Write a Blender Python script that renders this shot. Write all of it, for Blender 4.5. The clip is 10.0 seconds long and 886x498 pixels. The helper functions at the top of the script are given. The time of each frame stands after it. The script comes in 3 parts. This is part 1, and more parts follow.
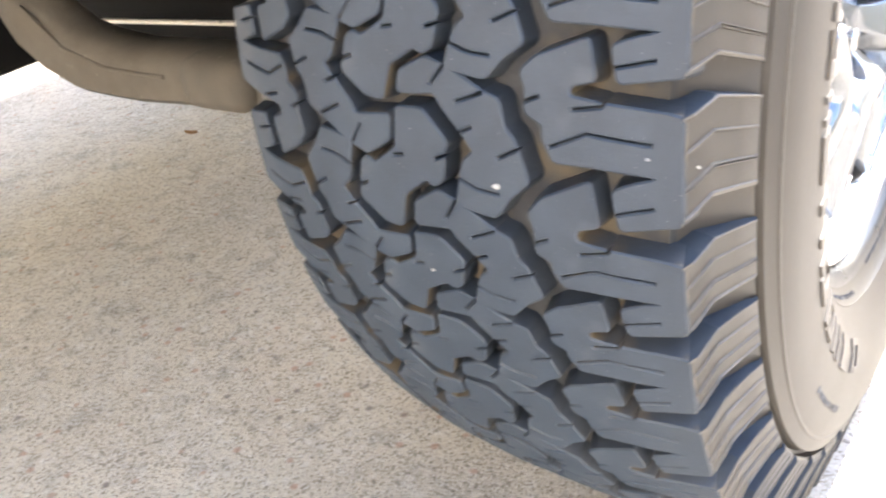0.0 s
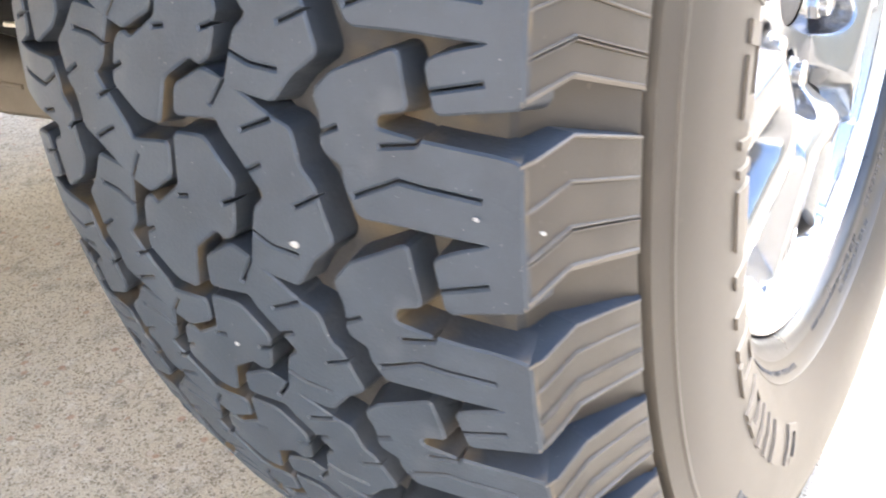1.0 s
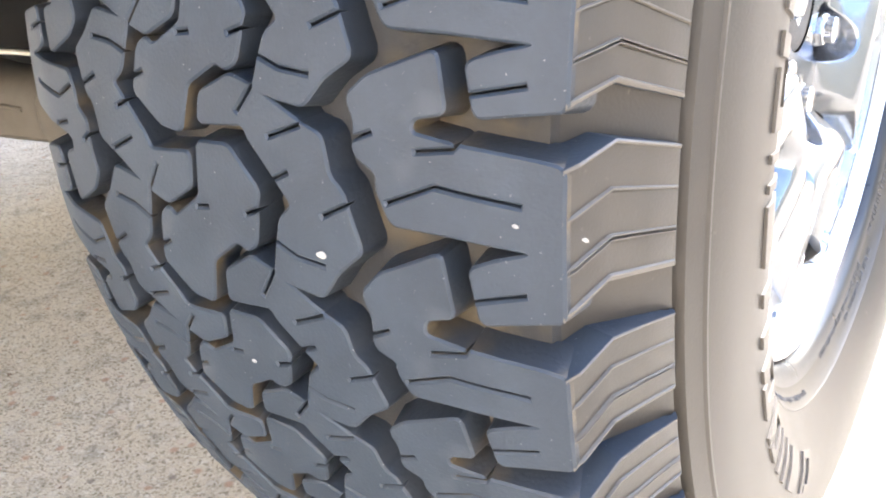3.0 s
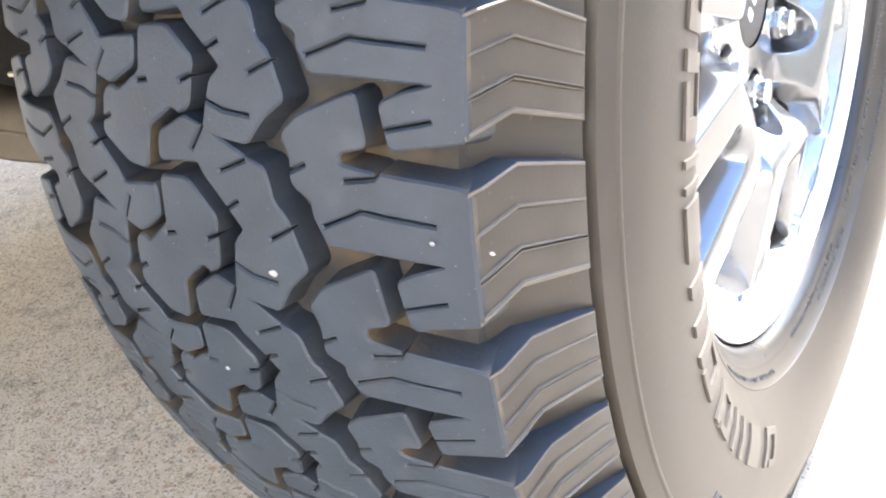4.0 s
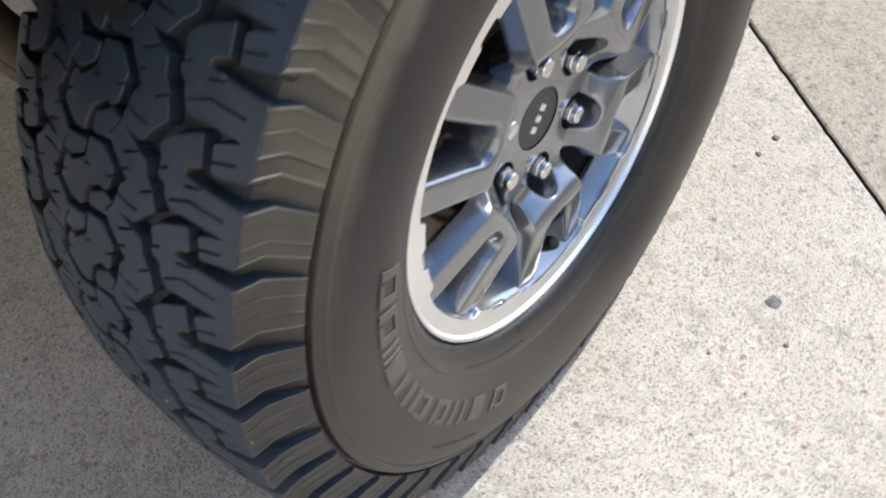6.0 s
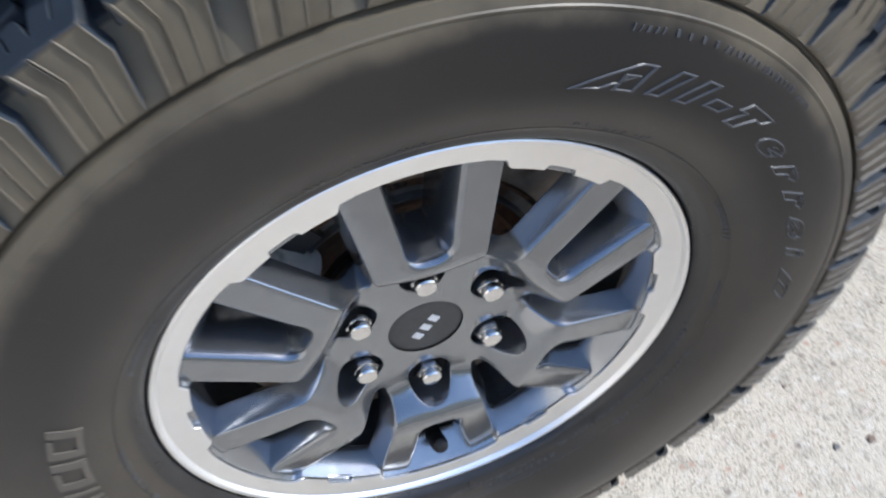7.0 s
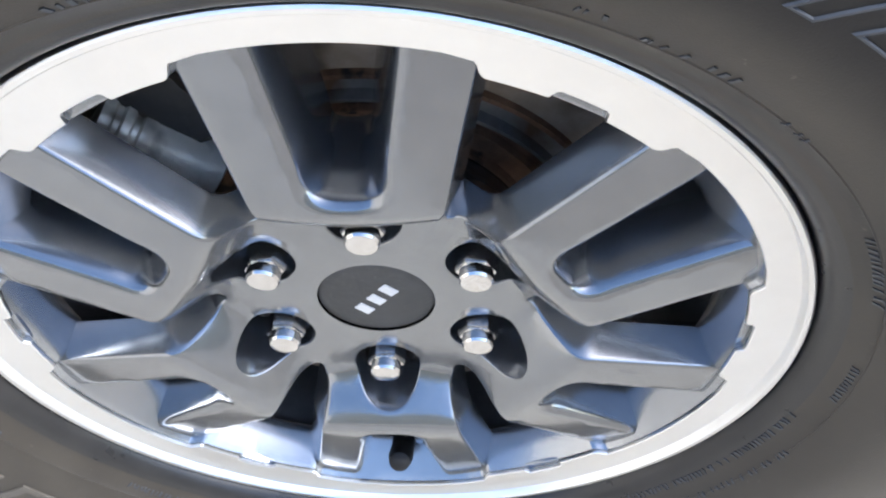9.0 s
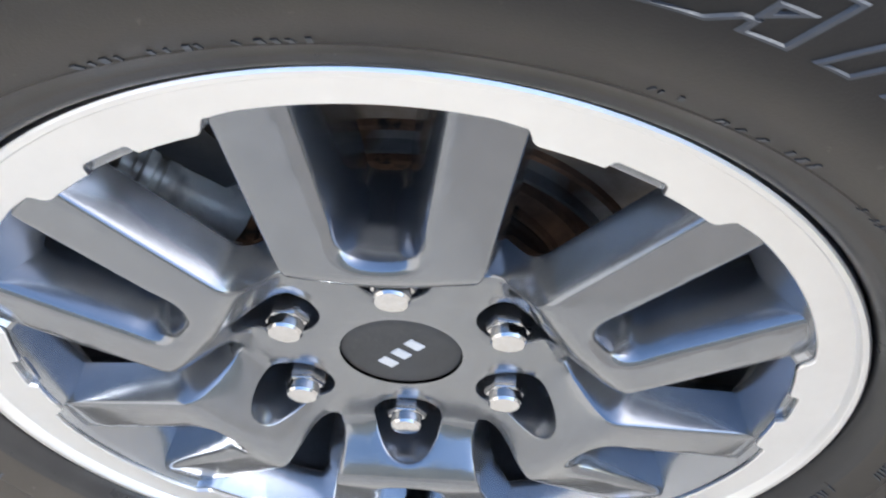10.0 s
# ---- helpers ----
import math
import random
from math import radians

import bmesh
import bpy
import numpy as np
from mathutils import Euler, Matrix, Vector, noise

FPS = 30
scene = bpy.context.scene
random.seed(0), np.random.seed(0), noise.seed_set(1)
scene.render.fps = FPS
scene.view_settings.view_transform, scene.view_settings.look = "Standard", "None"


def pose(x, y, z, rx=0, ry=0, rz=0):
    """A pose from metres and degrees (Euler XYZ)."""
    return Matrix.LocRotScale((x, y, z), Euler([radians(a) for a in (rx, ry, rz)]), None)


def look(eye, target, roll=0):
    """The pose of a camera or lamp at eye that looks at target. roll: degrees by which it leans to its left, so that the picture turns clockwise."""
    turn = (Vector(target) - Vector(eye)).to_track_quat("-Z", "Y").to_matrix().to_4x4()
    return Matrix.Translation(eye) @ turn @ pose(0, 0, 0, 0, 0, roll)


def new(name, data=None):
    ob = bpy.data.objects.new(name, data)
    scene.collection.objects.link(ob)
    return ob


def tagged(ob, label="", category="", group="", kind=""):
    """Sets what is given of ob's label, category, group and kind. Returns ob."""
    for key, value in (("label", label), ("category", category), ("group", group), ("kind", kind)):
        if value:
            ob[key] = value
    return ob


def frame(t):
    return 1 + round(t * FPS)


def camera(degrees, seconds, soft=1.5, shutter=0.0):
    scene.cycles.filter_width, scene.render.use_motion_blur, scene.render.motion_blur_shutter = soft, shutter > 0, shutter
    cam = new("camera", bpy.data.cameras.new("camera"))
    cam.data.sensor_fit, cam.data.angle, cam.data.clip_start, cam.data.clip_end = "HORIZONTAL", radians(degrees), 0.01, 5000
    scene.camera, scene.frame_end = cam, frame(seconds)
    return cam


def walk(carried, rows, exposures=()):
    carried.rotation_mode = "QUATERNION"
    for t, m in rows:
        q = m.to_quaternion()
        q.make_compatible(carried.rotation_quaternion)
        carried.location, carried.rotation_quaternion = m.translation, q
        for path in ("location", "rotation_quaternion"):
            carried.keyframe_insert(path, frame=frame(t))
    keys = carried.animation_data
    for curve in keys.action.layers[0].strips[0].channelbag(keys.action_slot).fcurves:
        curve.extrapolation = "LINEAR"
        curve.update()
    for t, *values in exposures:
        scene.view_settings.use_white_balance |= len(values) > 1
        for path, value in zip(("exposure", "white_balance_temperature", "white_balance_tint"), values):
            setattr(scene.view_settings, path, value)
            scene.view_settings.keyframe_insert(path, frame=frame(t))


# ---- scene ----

from mathutils import geometry

# ---------------------------------------------------------------- camera
cam = camera(50.12, 10.0, soft=2.0, shutter=0.35)
PATH = [
    (0, (0.1648, -0.7768, 0.6197), (-0.1553, -0.3615, 0.3279), -8.27),
    (0.5, (0.1850, -0.7138, 0.5962), (-0.1180, -0.2832, 0.3085), -7.87),
    (1, (0.1605, -0.6527, 0.5759), (-0.1519, -0.2239, 0.2955), -5.58),
    (1.5, (0.1036, -0.6701, 0.5790), (-0.1484, -0.1989, 0.2712), -0.84),
    (2, (0.1036, -0.6696, 0.5759), (-0.1545, -0.1889, 0.2829), -0.14),
    (2.2, (0.1041, -0.6676, 0.5745), (-0.1558, -0.1857, 0.2851), -0.51),
    (3.3, (0.1597, -0.6536, 0.5641), (-0.1622, -0.2159, 0.3095), -5.92),
    (3.5, (0.1664, -0.6498, 0.5713), (-0.1566, -0.2190, 0.3065), -6.75),
    (4, (0.1903, -0.6651, 0.5866), (-0.1305, -0.2329, 0.3215), -8.17),
    (4.5, (0.1966, -0.6903, 0.6268), (-0.0927, -0.2560, 0.3307), -7.22),
    (5, (0.2042, -0.7464, 0.6630), (-0.0245, -0.2928, 0.3436), -5.51),
    (5.2, (0.2045, -0.7420, 0.7257), (0.0029, -0.3033, 0.3695), -2.32),
    (6.3, (0.4540, -0.4549, 1.1256), (0.1571, -0.2199, 0.6601), -7.99),
    (6.5, (0.4710, -0.3442, 1.1379), (0.1454, -0.1371, 0.6784), -8.01),
    (6.7, (0.5081, -0.2577, 1.1615), (0.1508, -0.0836, 0.7120), -4.48),
    (7, (0.4592, -0.1301, 1.1015), (0.0902, -0.0131, 0.6430), -1.56),
    (7.5, (0.4143, 0.0482, 1.0111), (0.0013, 0.0458, 0.5758), -0.08),
    (8, (0.3249, 0.1152, 0.9445), (-0.0443, 0.0448, 0.4769), -4.88),
    (8.5, (0.3128, 0.0886, 0.9053), (-0.0424, 0.0388, 0.4243), -4.62),
    (9, (0.2970, 0.0661, 0.8837), (-0.0598, 0.0362, 0.4022), -3.31),
    (9.5, (0.2754, 0.0607, 0.8780), (-0.0812, 0.0358, 0.3961), -2.17),
    (10, (0.2626, 0.0469, 0.8806), (-0.0976, 0.0172, 0.4016), -1.28),
]
walk(cam, [(t, look(eye, target, roll)) for t, eye, target, roll in PATH],
     exposures=((0.0, 3.37, 6800, 12), (1.2, 3.34, 6800, 12), (2.2, 3.36, 6800, 12), (3.3, 3.46, 6650, 12), (4.3, 3.14, 6700, 12), (5.2, 2.58, 6700, 12), (6.3, 1.12, 6300, 9), (7.2, 1.28, 6050, 9), (8.0, 1.60, 6080, 9), (9.0, 1.75, 6080, 9), (10.0, 1.65, 6080, 9)))

# ---------------------------------------------------------------- light
world = bpy.data.worlds.new("sky")
scene.world = world
world.use_nodes = True
wn = world.node_tree.nodes
sky = wn.new("ShaderNodeTexSky")
sky.sky_type = "NISHITA"
sky.sun_disc = False
sky.sun_elevation = radians(46)
sky.sun_rotation = radians(9.5)
sky.dust_density = 1.0
sky.ozone_density = 1.0
wn["Background"].inputs[1].default_value = 0.15
world.node_tree.links.new(sky.outputs[0], wn["Background"].inputs[0])

sun = new("sun", bpy.data.lights.new("sun", "SUN"))
sun.data.energy = 1.75
sun.data.angle = radians(0.6)
sun.data.color = (1.0, 0.965, 0.91)
sun.matrix_world = look((0.9, 5.4, 6.0), (0, 0, 0))

# ---------------------------------------------------------------- materials
HUB = Vector((0.0, 0.0, 0.424))


def surface(name, c1, c2, scale=20.0, rough=0.6, metal=0.0, bump=0.0, bump_scale=400.0, spots=None, rough_var=0.1,
            spec=0.5, coat=0.0, detail=8.0):
    """A node material: two colours mixed by noise at two scales, with spots, uneven gloss and fine relief."""
    m = bpy.data.materials.new(name)
    m.use_nodes = True
    nt = m.node_tree
    b = nt.nodes["Principled BSDF"]
    add, tie = nt.nodes.new, nt.links.new
    co = add("ShaderNodeTexCoord").outputs["Object"]
    n1 = add("ShaderNodeTexNoise")
    n1.inputs["Scale"].default_value, n1.inputs["Detail"].default_value, n1.inputs["Roughness"].default_value = scale, detail, 0.65
    tie(co, n1.inputs["Vector"])
    ramp = add("ShaderNodeValToRGB")
    ramp.color_ramp.elements[0].position, ramp.color_ramp.elements[1].position = 0.35, 0.66
    ramp.color_ramp.elements[0].color, ramp.color_ramp.elements[1].color = (*c1, 1), (*c2, 1)
    tie(n1.outputs["Fac"], ramp.inputs["Fac"])
    col = ramp.outputs["Color"]
    for size, lo, hi, tint in spots or ():
        n2 = add("ShaderNodeTexNoise")
        n2.inputs["Scale"].default_value, n2.inputs["Detail"].default_value = size, 3.0
        tie(co, n2.inputs["Vector"])
        r2 = add("ShaderNodeMapRange")
        r2.inputs["From Min"].default_value, r2.inputs["From Max"].default_value = lo, hi
        tie(n2.outputs["Fac"], r2.inputs["Value"])
        mix = add("ShaderNodeMix")
        mix.data_type = "RGBA"
        tie(r2.outputs["Result"], mix.inputs["Factor"])
        tie(col, mix.inputs["A"])
        mix.inputs["B"].default_value = (*tint, 1)
        col = mix.outputs["Result"]
    tie(col, b.inputs["Base Color"])
    rr = add("ShaderNodeMapRange")
    rr.inputs["To Min"].default_value, rr.inputs["To Max"].default_value = max(rough - rough_var, 0.02), min(rough + rough_var, 1)
    tie(n1.outputs["Fac"], rr.inputs["Value"])
    tie(rr.outputs["Result"], b.inputs["Roughness"])
    b.inputs["Metallic"].default_value = metal
    b.inputs["Specular IOR Level"].default_value = spec
    b.inputs["Coat Weight"].default_value = coat
    b.inputs["Coat Roughness"].default_value = 0.08
    if bump:
        n3 = add("ShaderNodeTexNoise")
        n3.inputs["Scale"].default_value, n3.inputs["Detail"].default_value = bump_scale, 4.0
        tie(co, n3.inputs["Vector"])
        bp = add("ShaderNodeBump")
        bp.inputs["Strength"].default_value, bp.inputs["Distance"].default_value = bump, 0.001
        tie(n3.outputs["Fac"], bp.inputs["Height"])
        tie(bp.outputs["Normal"], b.inputs["Normal"])
    return m


TREAD = surface("tread_rubber", (0.0195, 0.0285, 0.0415), (0.0340, 0.0470, 0.0650), 22, 0.56, 0, 0.25, 700,
                [(25, 0.60, 0.75, (0.052, 0.062, 0.075)), (700, 0.72, 0.75, (0.2, 0.2, 0.2))], 0.08, 0.5)
# paler rubber for rib tops and raised marks: their highlights put into the colour
RIB = surface("highlight_rubber", (0.080, 0.070, 0.058), (0.108, 0.095, 0.079), 60, 0.50, 0, 0.1, 700, None, 0.08, 0.6)
# groove floors and block sides: recess shade put into the colour, plus brown dirt
GROOVE = surface("shaded_groove_rubber", (0.026, 0.027, 0.029), (0.040, 0.039, 0.038), 30, 0.62, 0, 0.4, 500,
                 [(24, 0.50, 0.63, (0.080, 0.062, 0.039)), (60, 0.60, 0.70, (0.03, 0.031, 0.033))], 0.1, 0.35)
WALL = surface("shaded_side_rubber", (0.017, 0.022, 0.029), (0.030, 0.036, 0.045), 40, 0.48, 0, 0.3, 500,
               [(26, 0.53, 0.66, (0.080, 0.060, 0.035))], 0.1, 0.5)
BAND = surface("glossy_rubber", (0.016, 0.016, 0.017), (0.024, 0.023, 0.023), 30, 0.3, 0, 0.1, 900)
SIDE = surface("sidewall_rubber", (0.040, 0.0340, 0.0275), (0.054, 0.0465, 0.0370), 14, 0.42, 0, 0.12, 900,
               [(9, 0.58, 0.75, (0.062, 0.053, 0.041)), (4.5, 0.52, 0.68, (0.028, 0.025, 0.022)), (240, 0.70, 0.76, (0.08, 0.07, 0.057))], 0.08, 0.42)
# bluish: sky sheen of the raised edges put into the colour
LETTER = surface("letter_rubber", (0.040, 0.0445, 0.053), (0.056, 0.0615, 0.072), 60, 0.36, 0, 0.1, 900)


def side_tint(m, darken):
    """Tints the tyre's side by radius and height: darker round the lettered band, most of all on the upper rear part,
    and brown on the upper shoulder.
    """
    nt = m.node_tree
    b = nt.nodes["Principled BSDF"]
    add, tie = nt.nodes.new, nt.links.new

    def sum_of(kind, a, c):
        n = add("ShaderNodeMath")
        n.operation = kind
        for k, v in enumerate((a, c)):
            if isinstance(v, (int, float)):
                n.inputs[k].default_value = v
            else:
                tie(v, n.inputs[k])
        return n.outputs[0]

    def between(v, lo, hi, to_lo=0.0, to_hi=1.0):
        n = add("ShaderNodeMapRange")
        n.interpolation_type = "SMOOTHSTEP"
        for k, x in zip(("From Min", "From Max", "To Min", "To Max"), (lo, hi, to_lo, to_hi)):
            n.inputs[k].default_value = x
        tie(v, n.inputs["Value"])
        return n.outputs["Result"]

    place = add("ShaderNodeVectorMath")
    place.operation = "SUBTRACT"
    tie(add("ShaderNodeNewGeometry").outputs["Position"], place.inputs[0])
    place.inputs[1].default_value = HUB
    split = add("ShaderNodeSeparateXYZ")
    tie(place.outputs["Vector"], split.inputs["Vector"])
    y, z = split.outputs["Y"], split.outputs["Z"]
    away = sum_of("SQRT", sum_of("ADD", sum_of("MULTIPLY", y, y), sum_of("MULTIPLY", z, z)), 0.0)
    blur = add("ShaderNodeTexNoise")
    blur.inputs["Scale"].default_value, blur.inputs["Detail"].default_value = 16.0, 5.0
    tie(place.outputs["Vector"], blur.inputs["Vector"])
    loose = sum_of("MULTIPLY_ADD", blur.outputs["Fac"], 0.03)
    loose.node.inputs[2].default_value = -0.015
    ring = sum_of("ADD", away, loose)
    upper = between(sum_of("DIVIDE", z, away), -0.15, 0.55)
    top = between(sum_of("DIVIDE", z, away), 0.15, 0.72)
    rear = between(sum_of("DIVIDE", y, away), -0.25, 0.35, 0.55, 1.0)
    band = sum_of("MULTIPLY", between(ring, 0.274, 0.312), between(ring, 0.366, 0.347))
    dark_band = sum_of("MULTIPLY", sum_of("MULTIPLY", band, darken), sum_of("MULTIPLY", upper, rear))
    brown_band = sum_of("MULTIPLY", between(ring, 0.346, 0.368), sum_of("MULTIPLY", top, between(blur.outputs["Fac"], 0.25, 0.60, 0.35, 0.9)))
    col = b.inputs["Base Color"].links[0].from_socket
    for amount, tint in ((dark_band, (0.009, 0.009, 0.0095)), (brown_band, (0.128, 0.108, 0.076))):
        mix = add("ShaderNodeMix")
        mix.data_type = "RGBA"
        tie(amount, mix.inputs["Factor"])
        tie(col, mix.inputs["A"])
        mix.inputs["B"].default_value = (*tint, 1)
        col = mix.outputs["Result"]
    tie(col, b.inputs["Base Color"])


side_tint(SIDE, 0.97)
side_tint(RIB, 0.0)
PAINT = surface("gunmetal_paint", (0.225, 0.238, 0.258), (0.25, 0.263, 0.283), 60, 0.20, 0.9, 0.0, 500,
                None, 0.02, 0.5, 0.8, 3.0)
BARREL = surface("barrel_paint", (0.34, 0.355, 0.375), (0.38, 0.395, 0.415), 60, 0.24, 0.85, 0.0, 500, None, 0.03, 0.5, 0.6)
# barrel shade put into the colour, also used on caliper and shield
INNER_SHADE = surface("shaded_inner_paint", (0.060, 0.057, 0.054), (0.095, 0.090, 0.085), 40, 0.55, 0.2, 0.2, 300, [(30, 0.58, 0.7, (0.09, 0.07, 0.05))])
CHROME = surface("chrome", (0.62, 0.61, 0.6), (0.75, 0.74, 0.73), 80, 0.14, 1.0, 0.05, 600, None, 0.06)
CAP = surface("cap_plastic", (0.05, 0.05, 0.05), (0.07, 0.07, 0.07), 80, 0.5, 0.1, 0.35, 1400, [(400, 0.62, 0.7, (0.085, 0.085, 0.085))])
WHITE = surface("emblem_white", (0.75, 0.75, 0.74), (0.82, 0.82, 0.81), 80, 0.4)
VALVE = surface("valve_rubber", (0.010, 0.010, 0.011), (0.016, 0.016, 0.017), 80, 0.6, 0, 0, 300, None, 0.1, 0.3)
RUST = surface("rusty_iron", (0.12, 0.07, 0.045), (0.26, 0.15, 0.09), 45, 0.75, 0.4, 0.5, 300,
               [(60, 0.55, 0.65, (0.03, 0.024, 0.02))])
DISC = surface("brake_iron", (0.30, 0.24, 0.18), (0.42, 0.34, 0.27), 60, 0.45, 0.3, 0.2, 400, [(20, 0.55, 0.7, (0.09, 0.07, 0.05))])
STEEL = surface("dull_steel", (0.16, 0.155, 0.15), (0.26, 0.25, 0.24), 50, 0.5, 0.5, 0.2, 400, [(25, 0.56, 0.7, (0.12, 0.075, 0.045))])
CALIPER = surface("caliper_metal", (0.74, 0.69, 0.59), (0.86, 0.81, 0.71), 40, 0.32, 0.25, 0.3, 300, [(30, 0.56, 0.7, (0.1, 0.08, 0.06))])
DUST = surface("dusty_steel", (0.100, 0.086, 0.067), (0.135, 0.116, 0.091), 16, 0.85, 0, 0.4, 260,
               [(7, 0.54, 0.70, (0.085, 0.075, 0.06)), (160, 0.69, 0.75, (0.2, 0.175, 0.14))], 0.1, 0.2)
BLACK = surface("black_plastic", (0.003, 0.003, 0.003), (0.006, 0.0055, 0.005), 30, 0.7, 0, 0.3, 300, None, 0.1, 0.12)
BODY = surface("body_paint", (0.02, 0.021, 0.023), (0.026, 0.027, 0.03), 20, 0.3, 0, 0, 300, None, 0.05, 0.5, 0.5)
LEAF = surface("dry_leaf", (0.2, 0.1, 0.045), (0.28, 0.16, 0.07), 200, 0.8)
TAR = surface("joint_filler", (0.025, 0.024, 0.023), (0.05, 0.046, 0.042), 60, 0.85, 0, 0.6, 300)
STONE = surface("pebble_stone", (0.16, 0.12, 0.095), (0.26, 0.2, 0.16), 160, 0.85)
CHIP = surface("pale_stone", (0.25, 0.25, 0.24), (0.4, 0.39, 0.37), 300, 0.7)
GUM = surface("dark_gum", (0.07, 0.07, 0.072), (0.24, 0.23, 0.22), 260, 0.8, 0, 0.5, 300)


def machined():
    """Bright turned metal with fine rings of tool marks and a few scratches."""
    m = surface("machined_aluminium", (0.86, 0.86, 0.855), (0.90, 0.90, 0.895), 25, 0.33, 1.0, 0, 300, None, 0.015)
    nt = m.node_tree
    b = nt.nodes["Principled BSDF"]
    add, tie = nt.nodes.new, nt.links.new
    sep = add("ShaderNodeSeparateXYZ")
    tie(add("ShaderNodeTexCoord").outputs["Object"], sep.inputs[0])
    com = add("ShaderNodeCombineXYZ")
    tie(sep.outputs["Y"], com.inputs[0])
    tie(sep.outputs["Z"], com.inputs[1])
    ln = add("ShaderNodeVectorMath")
    ln.operation = "LENGTH"
    tie(com.outputs[0], ln.inputs[0])
    nz = add("ShaderNodeTexNoise")
    nz.noise_dimensions = "1D"
    nz.inputs["Scale"].default_value, nz.inputs["Detail"].default_value = 1800.0, 3.0
    tie(ln.outputs["Value"], nz.inputs["W"])
    bp = add("ShaderNodeBump")
    b.inputs["Anisotropic"].default_value = 0.75
    tang = add("ShaderNodeTangent")
    tang.direction_type, tang.axis = "RADIAL", "X"
    tie(tang.outputs[0], b.inputs["Tangent"])
    bp.inputs["Strength"].default_value, bp.inputs["Distance"].default_value = 0.06, 0.001
    tie(nz.outputs["Fac"], bp.inputs["Height"])
    tie(bp.outputs["Normal"], b.inputs["Normal"])
    return m


MACHINED = machined()


def concrete():
    """Worn concrete with sand grains, small dark and reddish stones, faint stains and broom streaks."""
    m = surface("concrete", (0.53, 0.476, 0.388), (0.62, 0.566, 0.472), 5, 0.9, 0, 0, 300,
                [(1.3, 0.52, 0.75, (0.38, 0.355, 0.315)), (24, 0.52, 0.72, (0.40, 0.365, 0.31)), (55, 0.58, 0.72, (0.66, 0.63, 0.57))], 0.05, 0.3, 0, 12)
    nt = m.node_tree
    b = nt.nodes["Principled BSDF"]
    add, tie = nt.nodes.new, nt.links.new
    base = b.inputs["Base Color"].links[0].from_socket
    co = add("ShaderNodeTexCoord").outputs["Object"]
    grain = add("ShaderNodeTexVoronoi")
    grain.inputs["Scale"].default_value = 400.0
    tie(co, grain.inputs["Vector"])
    hue = add("ShaderNodeSeparateColor")
    tie(grain.outputs["Color"], hue.inputs[0])

    def blend(fac, a, tint, kind="MIX"):
        mix = add("ShaderNodeMix")
        mix.data_type, mix.blend_type = "RGBA", kind
        tie(fac, mix.inputs["Factor"])
        tie(a, mix.inputs["A"])
        mix.inputs["B"].default_value = (*tint, 1)
        return mix.outputs["Result"]

    def pick(sock, lo, hi, top=1.0):
        r = add("ShaderNodeMapRange")
        r.inputs["From Min"].default_value, r.inputs["From Max"].default_value, r.inputs["To Max"].default_value = lo, hi, top
        tie(sock, r.inputs["Value"])
        return r.outputs["Result"]

    col = blend(pick(hue.outputs["Red"], 0.56, 0.95, 0.72), base, (0.165, 0.135, 0.10))
    col = blend(pick(hue.outputs["Green"], 0.7, 1.0, 0.7), col, (0.66, 0.62, 0.56))
    big = add("ShaderNodeTexVoronoi")
    big.inputs["Scale"].default_value = 75.0
    tie(co, big.inputs["Vector"])
    bh = add("ShaderNodeSeparateColor")
    tie(big.outputs["Color"], bh.inputs[0])
    near = pick(big.outputs["Distance"], 0.42, 0.2)
    for chan, lo, tint in (("Red", 0.93, (0.2, 0.17, 0.15)), ("Green", 0.88, (0.42, 0.27, 0.2)), ("Blue", 0.9, (0.6, 0.56, 0.5))):
        both = add("ShaderNodeMath")
        both.operation = "MULTIPLY"
        tie(pick(bh.outputs[chan], lo, lo + 0.02, 0.8), both.inputs[0])
        tie(near, both.inputs[1])
        col = blend(both.outputs[0], col, tint)
    tie(col, b.inputs["Base Color"])
    fine = add("ShaderNodeTexNoise")
    fine.inputs["Scale"].default_value, fine.inputs["Detail"].default_value = 320.0, 5.0
    tie(co, fine.inputs["Vector"])
    bp = add("ShaderNodeBump")
    bp.inputs["Strength"].default_value, bp.inputs["Distance"].default_value = 0.7, 0.003
    tie(fine.outputs["Fac"], bp.inputs["Height"])
    tie(bp.outputs["Normal"], b.inputs["Normal"])
    return m


CONCRETE = concrete()


